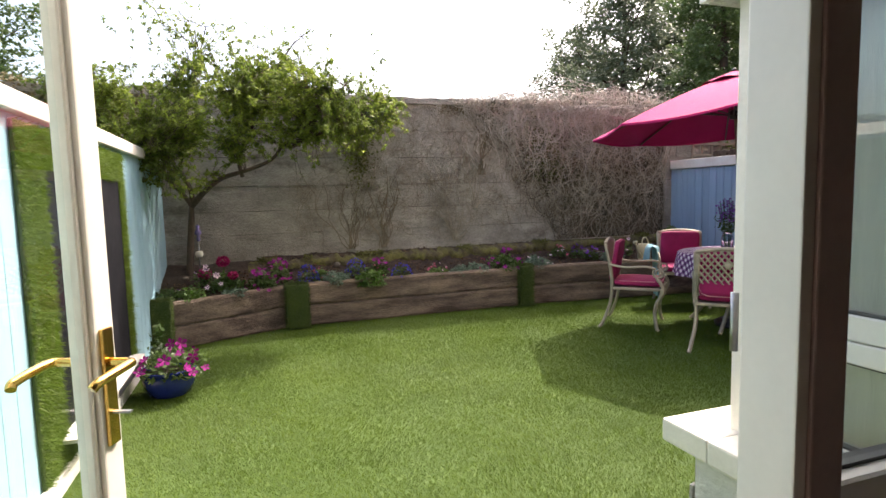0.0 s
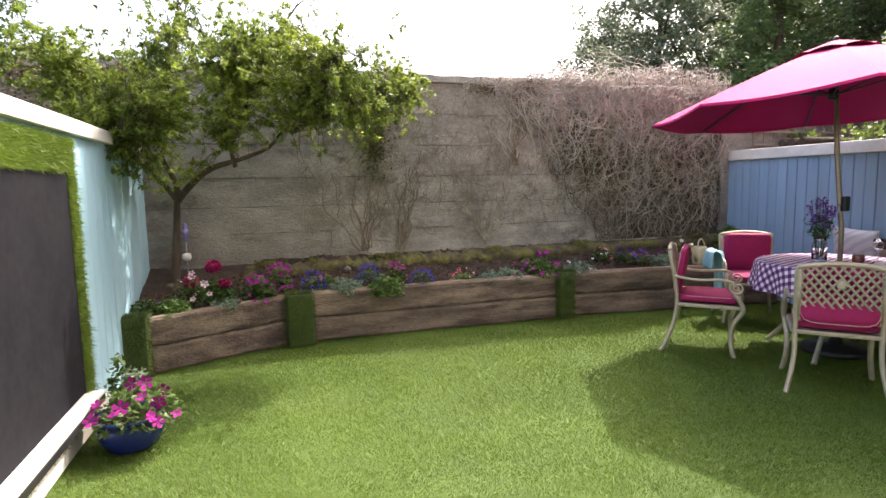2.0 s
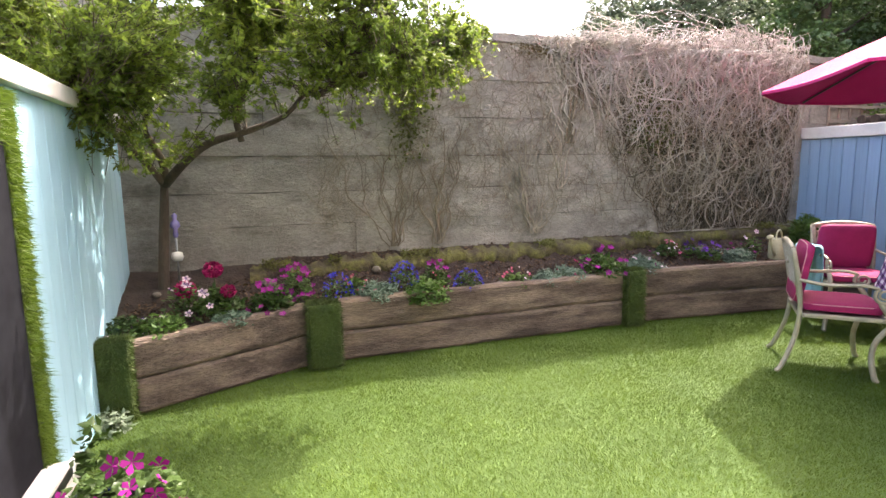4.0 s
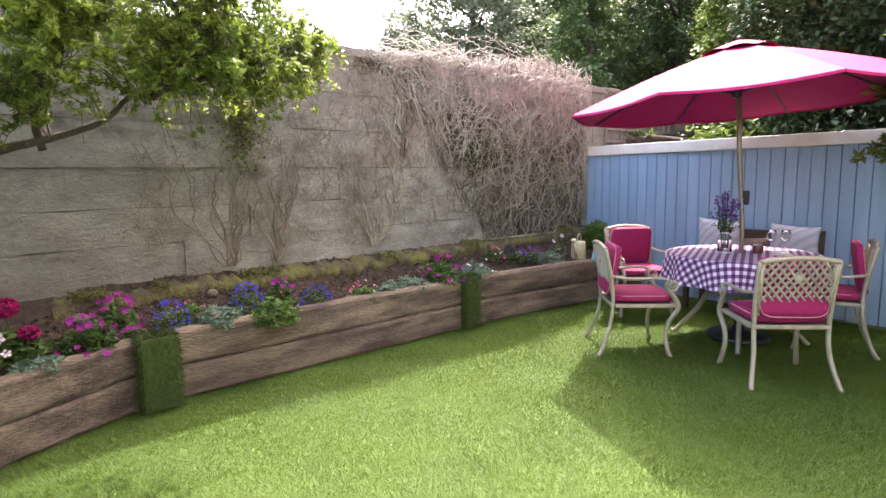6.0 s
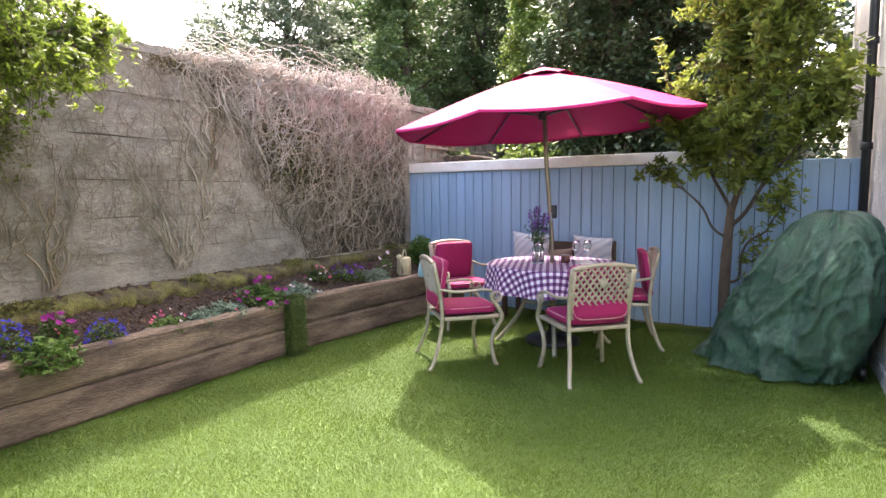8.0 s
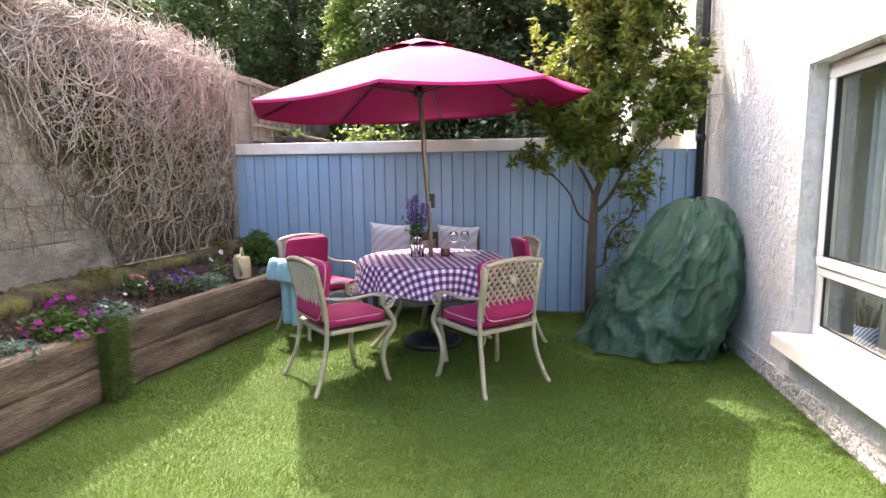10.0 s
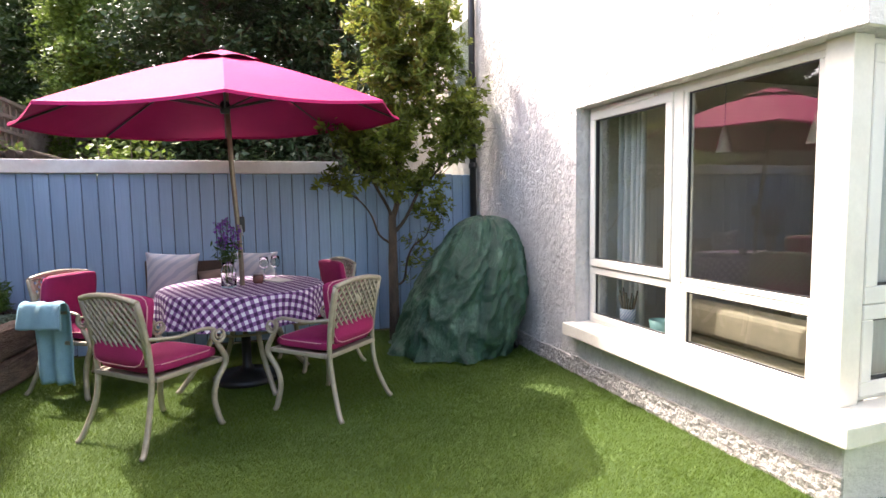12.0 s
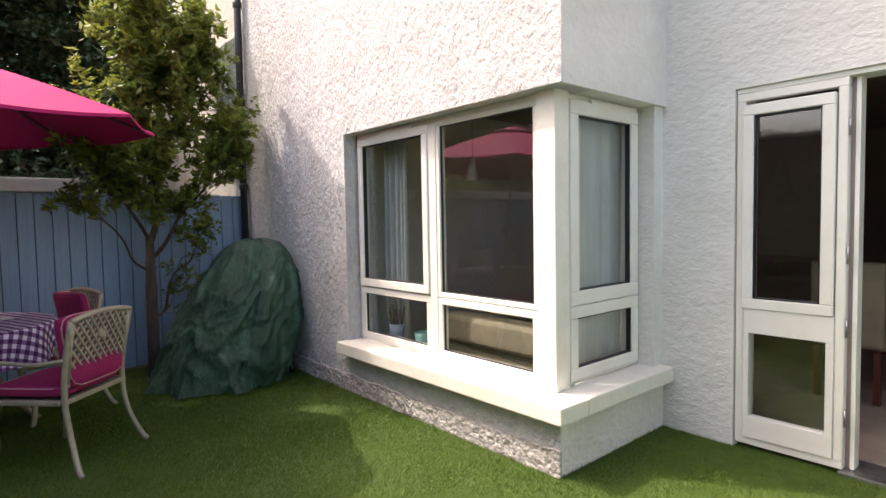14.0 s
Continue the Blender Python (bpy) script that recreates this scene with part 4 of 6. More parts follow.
    part("rosette", rose, ALU, c)
    m = cushion_mesh(0.47, 0.46, 0.06)
    bmesh.ops.translate(m, vec=(0, 0.015, 0.452), verts=m.verts)
    sc = part("seat_cushion", m, MAGENTA, c, "magenta seat cushion")
    part("piping", tube([(x, y + 0.015, z) for x, y, z in ring_points(0.465, 0.455, 0.472)], 0.004, 5), PIPING, sc)
    m = cushion_mesh(0.44, 0.40, 0.055)
    rot = Matrix.Translation((0, -0.205, 0.665)) @ Matrix.Rotation(radians(81), 4, "X")
    bmesh.ops.transform(m, matrix=rot, verts=m.verts)
    bc = part("back_cushion", m, MAGENTA, c, "magenta back cushion")
    part("piping", tube([rot @ Vector(p) for p in ring_points(0.435, 0.395, 0.02)], 0.004, 5), PIPING, bc)
    return c


def chair_at(x, y, facing):
    return pose(x, y, 0, 0, 0, facing - 90)


chair_a = garden_chair(chair_at(4.515, 5.73, -45), "champagne metal garden armchair with magenta cushions on the lawn")
copy_thing(chair_a, chair_at(4.635, 4.715, 44))
copy_thing(chair_a, chair_at(5.62, 6.33, -124))["label"] = "champagne metal garden armchair with a blue towel over its side"
copy_thing(chair_a, chair_at(5.68, 4.69, 108))["label"] = "champagne metal garden armchair pushed up near the fence"

# bench behind the table with scatter cushions
BENCH = mat("dark_stained_bench_wood", (0.10, 0.06, 0.04), (0.06, 0.035, 0.025), rough=0.7)
bench = thing("garden_bench", "low dark bench with magenta seat pad against the fence", "bench")
for y in (4.95, 6.05):
    part("leg", box(6.12, 6.17, y, y + 0.05, 0, 0.40, 0.005), BENCH, bench)
    part("leg", box(6.50, 6.55, y, y + 0.05, 0, 0.86, 0.005), BENCH, bench)
part("seat", box(6.10, 6.56, 4.92, 6.13, 0.40, 0.43, 0.006), BENCH, bench)
part("backrest", box(6.515, 6.545, 4.98, 6.07, 0.55, 0.84, 0.006), BENCH, bench)
m = cushion_mesh(0.42, 1.16, 0.06)
bmesh.ops.translate(m, vec=(6.31, 5.52, 0.462), verts=m.verts)
part("seat_pad", m, MAGENTA, bench, "magenta seat pad")


def print_mat(name, base, line, scale):
    m = mat(name, base, tuple(c * 0.93 for c in base), scale=8, rough=0.9, bump=0.2, bscale=300, fine=0.05)
    n, l = m.node_tree.nodes, m.node_tree.links
    tc, wv, rp, mx = n.new("ShaderNodeTexCoord"), n.new("ShaderNodeTexWave"), n.new("ShaderNodeValToRGB"), n.new("ShaderNodeMix")
    wv.wave_type, wv.bands_direction = "BANDS", "DIAGONAL"
    wv.inputs["Scale"].default_value, wv.inputs["Distortion"].default_value = scale, 2.5
    l.new(tc.outputs["Object"], wv.inputs[0]); l.new(wv.outputs["Fac"], rp.inputs[0])
    rp.color_ramp.elements[0].position, rp.color_ramp.elements[1].position = 0.55, 0.62
    b = n["Principled BSDF"]
    src = b.inputs["Base Color"].links[0].from_socket
    mx.data_type = "RGBA"
    l.new(rp.outputs[0], mx.inputs[0]); l.new(src, mx.inputs[6]); mx.inputs[7].default_value = (*line, 1)
    l.new(mx.outputs[2], b.inputs["Base Color"])
    return m


PRINT = print_mat("white_cushion_print", (0.60, 0.61, 0.66), (0.44, 0.48, 0.57), 6)
TAUPE = mat("taupe_cushion", (0.25, 0.18, 0.15), (0.20, 0.145, 0.12), rough=0.9, bump=0.3, bscale=300)
for y, w, tilt, material, label in ((5.86, 0.44, 4, PRINT, "white scatter cushion with grey-blue leaf print"), (5.50, 0.27, -6, TAUPE, "taupe brown velvet scatter cushion"), (5.16, 0.42, 3, PRINT, "white scatter cushion with faded grey print")):
    m = bmesh.new()
    bmesh.ops.create_cube(m, size=1)
    bmesh.ops.subdivide_edges(m, edges=m.edges[:], cuts=11, use_grid_fill=True)
    for q in m.verts:
        x, y2, z = q.co * 2
        k = (1 - x * x) * (1 - y2 * y2)
        pinch = 1 - 0.05 * (1 - max(abs(x), abs(y2)) ** 2)
        q.co = Vector((x * w / 2 * (1 - 0.07 * (1 - y2 * y2) * abs(x)), y2 * w / 2 * (1 - 0.07 * (1 - x * x) * abs(y2)), z * (0.012 + 0.075 * k ** 0.6)))
        q.co += 0.006 * noise.noise_vector(q.co * 7)
    for fc in m.faces:
        fc.smooth = True
    ob = solid("scatter_cushion", m, material, label + " on the bench", "cushion", "cushions on the bench")
    ob.matrix_basis = Matrix.Translation((6.40, y, 0.50 + w / 2)) @ Matrix.Rotation(radians(tilt), 4, "X") @ Matrix.Rotation(radians(-12), 4, "Y") @ Matrix.Rotation(radians(90), 4, "Y") @ Matrix.Rotation(radians(90), 4, "Z")

# table
TX, TY = 5.38, 5.24
table = thing("round_table", "round metal garden table with scrolled legs", "table", at=pose(TX, TY, 0))
part("tabletop", lathe([(0.0, 0.70), (0.57, 0.70), (0.60, 0.71), (0.60, 0.728), (0.58, 0.735), (0.0, 0.735)], 48), ALU, table)
for k in range(4):
    a = radians(22 + 90 * k)
    c, s = math.cos(a), math.sin(a)
    pts = smooth_curve([(0.52 * c, 0.52 * s, 0.0), (0.47 * c, 0.47 * s, 0.05), (0.30 * c, 0.30 * s, 0.28), (0.24 * c, 0.24 * s, 0.48), (0.34 * c, 0.34 * s, 0.62), (0.42 * c, 0.42 * s, 0.70)], 5)
    part("leg", tube(pts, 0.02, 8), ALU, table)
part("brace", tube([(0.26 * math.cos(t * math.pi / 12), 0.26 * math.sin(t * math.pi / 12), 0.40) for t in range(25)], 0.010, 6), ALU, table)


def gingham(name, dark, mid, light, size):
    m = bpy.data.materials.new(name)
    m.use_nodes = True
    n, l = m.node_tree.nodes, m.node_tree.links
    b = n["Principled BSDF"]
    uv = n.new("ShaderNodeUVMap"); uv.uv_map = "cloth"
    sep = n.new("ShaderNodeSeparateXYZ"); l.new(uv.outputs[0], sep.inputs[0])
    bands = []
    for k in (0, 1):
        d = n.new("ShaderNodeMath"); d.operation = "DIVIDE"; d.inputs[1].default_value = size
        l.new(sep.outputs[k], d.inputs[0])
        fr = n.new("ShaderNodeMath"); fr.operation = "FRACT"; l.new(d.outputs[0], fr.inputs[0])
        g2 = n.new("ShaderNodeMath"); g2.operation = "GREATER_THAN"; g2.inputs[1].default_value = 0.5; l.new(fr.outputs[0], g2.inputs[0])
        bands.append(g2)
    ad = n.new("ShaderNodeMath"); ad.operation = "ADD"; l.new(bands[0].outputs[0], ad.inputs[0]); l.new(bands[1].outputs[0], ad.inputs[1])
    hf = n.new("ShaderNodeMath"); hf.operation = "MULTIPLY"; hf.inputs[1].default_value = 0.5; l.new(ad.outputs[0], hf.inputs[0])
    rp = n.new("ShaderNodeValToRGB"); rp.color_ramp.interpolation = "CONSTANT"
    rp.color_ramp.elements[0].color = (*light, 1)
    rp.color_ramp.elements[1].position, rp.color_ramp.elements[1].color = 0.4, (*mid, 1)
    e = rp.color_ramp.elements.new(0.9); e.color = (*dark, 1)
    l.new(hf.outputs[0], rp.inputs[0])
    ns = n.new("ShaderNodeTexNoise"); ns.inputs["Scale"].default_value = 400; l.new(uv.outputs[0], ns.inputs["Vector"])
    bp = n.new("ShaderNodeBump"); bp.inputs["Strength"].default_value = 0.2; bp.inputs["Distance"].default_value = 0.002
    l.new(ns.outputs["Fac"], bp.inputs["Height"]); l.new(bp.outputs[0], b.inputs["Normal"])
    l.new(rp.outputs[0], b.inputs["Base Color"])
    b.inputs["Roughness"].default_value = 0.9
    return m


GINGHAM = gingham("purple_gingham", (0.055, 0.015, 0.075), (0.24, 0.12, 0.28), (0.74, 0.70, 0.74), 0.058)
m = bmesh.new()
uvl = m.loops.layers.uv.new("cloth")
rings, flat = [], {}
NS = 120
for i in range(31):
    s = 0.001 + i / 30 * 0.84
    row = []
    for k in range(NS):
        a = 2 * math.pi * k / NS
        fold = math.sin(a * 11 + 0.7 * math.sin(a * 3)) * 0.6 + 0.4 * noise.noise((math.cos(a) * 3, math.sin(a) * 3, 0))
        over = max(0.0, s - 0.605)
        r = min(s, 0.605) + 0.12 * over + over * 0.22 * fold
        z = 0.741 + 0.0015 * noise.noise((s * math.cos(a) * 8, s * math.sin(a) * 8, 2)) - over * 0.97
        vv = m.verts.new((r * math.cos(a), r * math.sin(a), z))
        flat[vv] = (s * math.cos(a), s * math.sin(a))
        row.append(vv)
    rings.append(row)
for r, s in zip(rings, rings[1:]):
    for k in range(NS):
        fc = m.faces.new((r[k], r[(k + 1) % NS], s[(k + 1) % NS], s[k]))
        fc.smooth = True
        for lp in fc.loops:
            lp[uvl].uv = flat[lp.vert]
cloth = solid("tablecloth", m, GINGHAM, "purple and white gingham tablecloth draped over the table", "tablecloth")
cloth.matrix_basis = pose(TX, TY, 0, 0, 0, 20)

# parasol
CANOPY = mat("magenta_parasol_fabric", (0.41, 0.017, 0.113), (0.36, 0.014, 0.097), scale=3, rough=0.75, spec=0.14, fine=0.05, bump=0.1, bscale=500, trans=0.0)
POLE = mat("bronze_metal_pole", (0.30, 0.24, 0.18), (0.25, 0.20, 0.15), scale=10, rough=0.35, metal=0.6)
RIB = mat("dark_parasol_rib", (0.05, 0.035, 0.035), rough=0.5)
parasol = thing("parasol", "open magenta garden parasol with a vented top", "parasol", at=pose(TX, TY, 0))
AX, AY = -0.10, 0.07
part("base_plate", lathe([(0.0, 0.0), (0.25, 0.0), (0.255, 0.03), (0.22, 0.05), (0.06, 0.07), (0.035, 0.12), (0.035, 0.34), (0.0, 0.34)], 32), BLACK, parasol, "dark cast parasol base")
part("pole", tube([(0, 0, 0.05), (0, 0.01, 1.0), (AX * 0.55, AY * 0.6, 1.6), (AX, AY, 2.46)], 0.019, 12), POLE, parasol, "bronze metal pole")
crank = part("crank_box", box(-0.03, 0.03, -0.03, 0.03, 1.15, 1.27, 0.012), BLACK, parasol, "black crank housing")
part("crank_handle", tube(smooth_curve([(-0.03, 0.0, 1.20), (-0.055, 0.0, 1.20), (-0.065, -0.01, 1.14), (-0.085, -0.01, 1.13)], 4), 0.007, 6), STEEL, crank)
part("hub", lathe([(0.0, 2.03), (0.03, 2.03), (0.036, 2.05), (0.036, 2.10), (0.02, 2.12), (0.0, 2.12)], 16, at=(AX, AY, 0)), BLACK, parasol)
R_TIP, TOPZ = 1.33, 2.455


def tip(k):
    a = radians(137 + 45 * k)
    x, y = AX + R_TIP * math.cos(a), AY + R_TIP * math.sin(a)
    return Vector((x, y, 1.985 + 0.075 * math.cos(a - radians(295))))


apex = Vector((AX, AY, TOPZ))


def on_rib(k, t):
    p = apex.lerp(tip(k), t)
    p.z += 0.030 * math.sin(math.pi * t) * (1 - 0.3 * t)
    return p


m = bmesh.new()
NR, NA = 14, 8
rows = []
for i in range(NR + 1):
    t = 0.05 + 0.95 * i / NR
    row = []
    for k in range(8):
        a, b = on_rib(k, t), on_rib((k + 1) % 8, t)
        for j in range(NA):
            u = j / NA
            p = a.lerp(b, u)
            p.z -= 0.028 * math.sin(math.pi * u) * t * (0.6 + 0.4 * t)
            row.append(m.verts.new(p))
    rows.append(row)
for r, s in zip(rows, rows[1:]):
    for k in range(len(r)):
        m.faces.new((r[k], s[k], s[(k + 1) % len(r)], r[(k + 1) % len(r)])).smooth = False
hem = [m.verts.new(v.co + Vector((0, 0, -0.018)) + (v.co - apex).normalized() * 0.004) for v in rows[-1]]
for k in range(len(hem)):
    m.faces.new((rows[-1][k], hem[k], hem[(k + 1) % len(hem)], rows[-1][(k + 1) % len(hem)]))
canopy = part("canopy", m, CANOPY, parasol, "magenta fabric canopy")
m = bmesh.new()
rows = []
for i in range(6):
    t = 0.01 + 0.21 * i / 5
    row = []
    for k in range(8):
        a, b = on_rib(k, t), on_rib((k + 1) % 8, t)
        for j in range(6):
            u = j / 6
            p = a.lerp(b, u)
            p.z += 0.035 + 0.02 * math.sin(math.pi * u) * t / 0.22 - 0.02 * t / 0.22
            row.append(m.verts.new(p))
    rows.append(row)
for r, s in zip(rows, rows[1:]):
    for k in range(len(r)):
        m.faces.new((r[k], s[k], s[(k + 1) % len(r)], r[(k + 1) % len(r)])).smooth = True
m.faces.new(rows[0])
part("vent", m, CANOPY, canopy, "raised vent cap of the canopy")
part("finial", lathe([(0.0, TOPZ + 0.03), (0.02, TOPZ + 0.03), (0.024, TOPZ + 0.045), (0.012, TOPZ + 0.06), (0.0, TOPZ + 0.062)], 12, at=(AX, AY, 0)), BLACK, parasol)
for k in range(8):
    rib = part("rib", tube([on_rib(k, t) - Vector((0, 0, 0.02)) for t in (0.03, 0.3, 0.6, 0.98)], 0.008, 6), RIB, parasol)
    d = on_rib(k, 0.5) - Vector((0, 0, 0.03))
    part("strut", tube([Vector((AX, AY, 2.07)) + (Vector((d.x - AX, d.y - AY, 0)).normalized() * 0.03), d], 0.007, 6), RIB, rib)

# ---- on the table ----
CLEAR = bpy.data.materials.new("clear_glass")
CLEAR.use_nodes = True
bs = CLEAR.node_tree.nodes["Principled BSDF"]
bs.inputs["Transmission Weight"].default_value, bs.inputs["Roughness"].default_value, bs.inputs["IOR"].default_value = 1.0, 0.02, 1.25
bs.inputs["Base Color"].default_value = (0.9, 0.95, 0.92, 1)
STEM = leaf_mat("stock_stem_leaf", (0.05, 0.11, 0.03), (0.08, 0.15, 0.04))
PURPLE = leaf_mat("purple_stock_petal", (0.25, 0.08, 0.48), (0.36, 0.17, 0.55), trans=0.3)
TZ = 0.745
vase = thing("flower_vase", "glass jar of purple stock flowers on the table", "vase", at=pose(5.27, 5.34, TZ))
part("jar", lathe([(0.0, 0.0), (0.05, 0.0), (0.055, 0.01), (0.055, 0.13), (0.042, 0.16), (0.045, 0.19), (0.041, 0.19), (0.038, 0.16), (0.050, 0.128), (0.050, 0.014), (0.0, 0.012)], 20), CLEAR, vase, "clear glass jar")
g = np.random.default_rng(51)
stems = bmesh.new()
fl, lf = [], []
for k in range(11):
    a, r = 2.4 * k, 0.015 + 0.085 * math.sqrt(k / 11)
    tipz = g.uniform(0.42, 0.52)
    p0, p1 = Vector((0.02 * math.cos(a), 0.02 * math.sin(a), 0.03)), Vector((r * math.cos(a), r * math.sin(a), tipz))
    tube([p0, p0.lerp(p1, 0.5) + Vector((0, 0, 0.03)), p1], 0.0025, 4, stems)
    for j in range(26):
        t = g.uniform(0.62, 1.02)
        q = p0.lerp(p1, t)
        fl.append((q.x + g.normal(0, 0.014), q.y + g.normal(0, 0.014), q.z))
    for j in range(16):
        t = g.uniform(0.38, 0.72)
        q = p0.lerp(p1, t)
        lf.append((q.x + g.normal(0, 0.024), q.y + g.normal(0, 0.024), q.z))
part("stems", stems, STEM, vase)
v, f = leaves(fl, 0.022, g, long=1.1); raw("bloom", v, f, PURPLE, vase)
v, f = leaves(lf, 0.018, g, long=3); raw("foliage", v, f, STEM, vase)


def wine_glass(x, y):
    solid("wine_glass", lathe([(0.0, 0.0), (0.032, 0.0), (0.03, 0.004), (0.005, 0.01), (0.004, 0.085), (0.03, 0.11), (0.038, 0.145), (0.032, 0.19), (0.030, 0.19), (0.036, 0.145), (0.028, 0.112), (0.0, 0.095)], 18), CLEAR, "clear stemmed wine glass on the tablecloth", "glass", "glasses on the table").location = (x, y, TZ)


wine_glass(5.62, 4.99)
wine_glass(5.56, 5.08)
CANDLE = mat("amber_candle_glass", (0.16, 0.06, 0.05), (0.10, 0.035, 0.03), rough=0.15)
jar2 = thing("candle_jar", "small dark amber glass candle jar", "candle", at=pose(5.42, 5.13, TZ))
part("jar", lathe([(0.0, 0.0), (0.035, 0.0), (0.042, 0.02), (0.042, 0.055), (0.036, 0.065), (0.033, 0.06), (0.037, 0.05), (0.0, 0.04)], 18), CANDLE, jar2)
part("lid", lathe([(0.0, 0.066), (0.037, 0.066), (0.037, 0.072), (0.0, 0.074)], 18), STEEL, jar2, "silver lid")
solid("napkin", box(-0.12, 0.12, -0.07, 0.07, 0.0, 0.008, 0.003), mat("white_napkin", (0.72, 0.70, 0.70), rough=0.9), "folded white paper napkin on the tablecloth", "napkin").matrix_basis = pose(5.50, 4.98, TZ, 0, 0, 30)

# blue towel over the armchair by the bed
TOWEL = mat("pale_blue_towel", (0.30, 0.52, 0.62), (0.25, 0.45, 0.55), scale=14, rough=1, bump=0.8, bscale=170, fine=0.15)
m = bmesh.new()
rows = []
cl = [(0.0, 0.06, -0.08), (0.0, 0.05, 0.0), (0.0, 0.035, 0.08), (0, 0.0, 0.10), (0, -0.035, 0.08), (0, -0.05, 0.0), (0, -0.055, -0.12), (0, -0.06, -0.25), (0, -0.055, -0.38), (0, -0.06, -0.50)]
cl = smooth_curve(cl, 4)
for i, p in enumerate(cl):
    row = []
    for k in range(21):
        u = k / 20
        fold = 0.018 * math.sin(u * 15 + 1.5) * min(1, i / 12) + 0.010 * noise.noise((u * 4, i * 0.12, 2))
        row.append(m.verts.new((p.x + (u - 0.5) * (0.36 - 0.05 * i / len(cl)), p.y + fold, p.z + 0.01 * noise.noise((u * 3, 5, 0)))))
    rows.append(row)
for r, s in zip(rows, rows[1:]):
    for k in range(20):
        m.faces.new((r[k], r[k + 1], s[k + 1], s[k])).smooth = True
towel = solid("towel", m, TOWEL, "pale blue towel hanging over a chair side", "towel")
md = towel.modifiers.new("thickness", "SOLIDIFY"); md.thickness = 0.008
towel.matrix_basis = pose(5.36, 6.55, 0.60, 0, 0, -124 - 90 + 90 + 5 - 180)

# ---- covered barbecue in the corner ----
TARP = mat("green_tarpaulin", (0.026, 0.090, 0.046), (0.014, 0.050, 0.028), scale=9, rough=0.32, fine=0.35, bump=1.7, bscale=48, grain=0.7, stain=(0.10, 0.19, 0.125), stain_at=0.55, spec=0.6, stretch=(1, 1, 0.5))
m = bmesh.new()
NSEG, NH = 280, 120
rows = []


def crease(p):
    """Sharp ridges between slack hollows, as in pulled sheeting."""
    return (1 - abs(noise.noise(p))) ** 3


for i in range(NH + 1):
    h = i / NH
    row = []
    z = 1.21 * math.sin(h * math.pi / 2) ** 0.9
    prof = math.cos(h * math.pi / 2) ** 0.55
    ox, oy = -0.02 * z, -0.30 * (z / 1.2) ** 1.3 + 0.02
    for k in range(NSEG):
        a = 2 * math.pi * k / NSEG
        c, s = math.cos(a), math.sin(a)
        e = (abs(c / 0.55) ** 2.4 + abs(s / (0.55 if s > 0 else 0.44)) ** 2.4) ** (-1 / 2.4)
        taper = 1.0 + 0.16 * math.sin(math.pi * min(1, z / 1.15)) if s < 0 else 1.0 - 0.24 * z
        r = e * prof * taper * (1 + 0.08 * noise.noise((c * 1.6, s * 1.6, z * 1.2)))
        w = Vector((c * e * 3.0, s * e * 3.0, z * 2.2))
        w += 0.5 * noise.noise_vector(w * 0.9)
        r += (0.060 * crease(w + Vector((3, 0, 3))) + 0.030 * crease(w * 2.3 + Vector((0, 9, 0))) + 0.014 * crease(w * 5.5) + 0.006 * crease(w * 12) - 0.055) * (0.3 + 0.7 * prof)
        flare = 0.10 * max(0, 1 - z / 0.16) ** 1.5 * (0.5 + noise.noise((c * 4, s * 4, 2)))
        r = max(r + flare, 0.004)
        row.append(m.verts.new((c * r + ox, s * r + oy, max(0.004, z + (0.035 * noise.noise((c * 3, s * 3, 1)) if 0 < h < 1 else 0) + (0.012 * (1 + noise.noise((c * 9, s * 9, 7))) if i == 0 else 0)))))
    rows.append(row)
for r, s in zip(rows, rows[1:]):
    for k in range(NSEG):
        m.faces.new((r[k], r[(k + 1) % NSEG], s[(k + 1) % NSEG], s[k])).smooth = True
m.faces.new(rows[-1])
cover = thing("covered_barbecue", "bulky barbecue wrapped in a wrinkled green tarpaulin", "barbecue", at=pose(5.70, 3.37, 0))
part("tarpaulin", m, TARP, cover, "wrinkled dark green tarpaulin")
wheel = lathe([(0.0, -0.02), (0.05, -0.02), (0.055, -0.01), (0.055, 0.01), (0.05, 0.02), (0.0, 0.02)], 16)
bmesh.ops.transform(wheel, matrix=Matrix.Translation((-0.30, -0.46, 0.055)) @ Matrix.Rotation(radians(90), 4, "X"), verts=wheel.verts)
part("wheel", wheel, BLACK, cover, "black rubber wheel")

# drainpipe in the corner
pipe = thing("drainpipe", "black plastic drainpipe on the house corner", "drainpipe")
part("pipe", tube([(6.53, BAY_Y + 0.055, 0.0), (6.53, BAY_Y + 0.055, 6.0)], 0.036, 14), BLACK, pipe)
for z in (0.9, 1.72, 2.6, 3.6):
    part("bracket", lathe([(0.044, z), (0.046, z + 0.01), (0.046, z + 0.05), (0.044, z + 0.06)], 14, at=(6.53, BAY_Y + 0.055, 0)), BLACK, pipe)


# ---- trees ----
BARK = mat("grey_brown_bark", (0.095, 0.068, 0.047), (0.045, 0.033, 0.024), scale=9, rough=0.95, bump=1.2, bscale=50, stretch=(1, 1, 0.4))
LEAF_L = leaf_mat("small_yellow_green_leaf", (0.075, 0.120, 0.017), (0.21, 0.27, 0.038), trans=0.5, vary=0.6)
LEAF_R = leaf_mat("cherry_leaf", (0.125, 0.185, 0.032), (0.33, 0.38, 0.065), trans=0.55, vary=0.5)
LEAF_DARK = leaf_mat("dark_conifer_spray", (0.032, 0.058, 0.022), (0.055, 0.09, 0.03), trans=0.2)
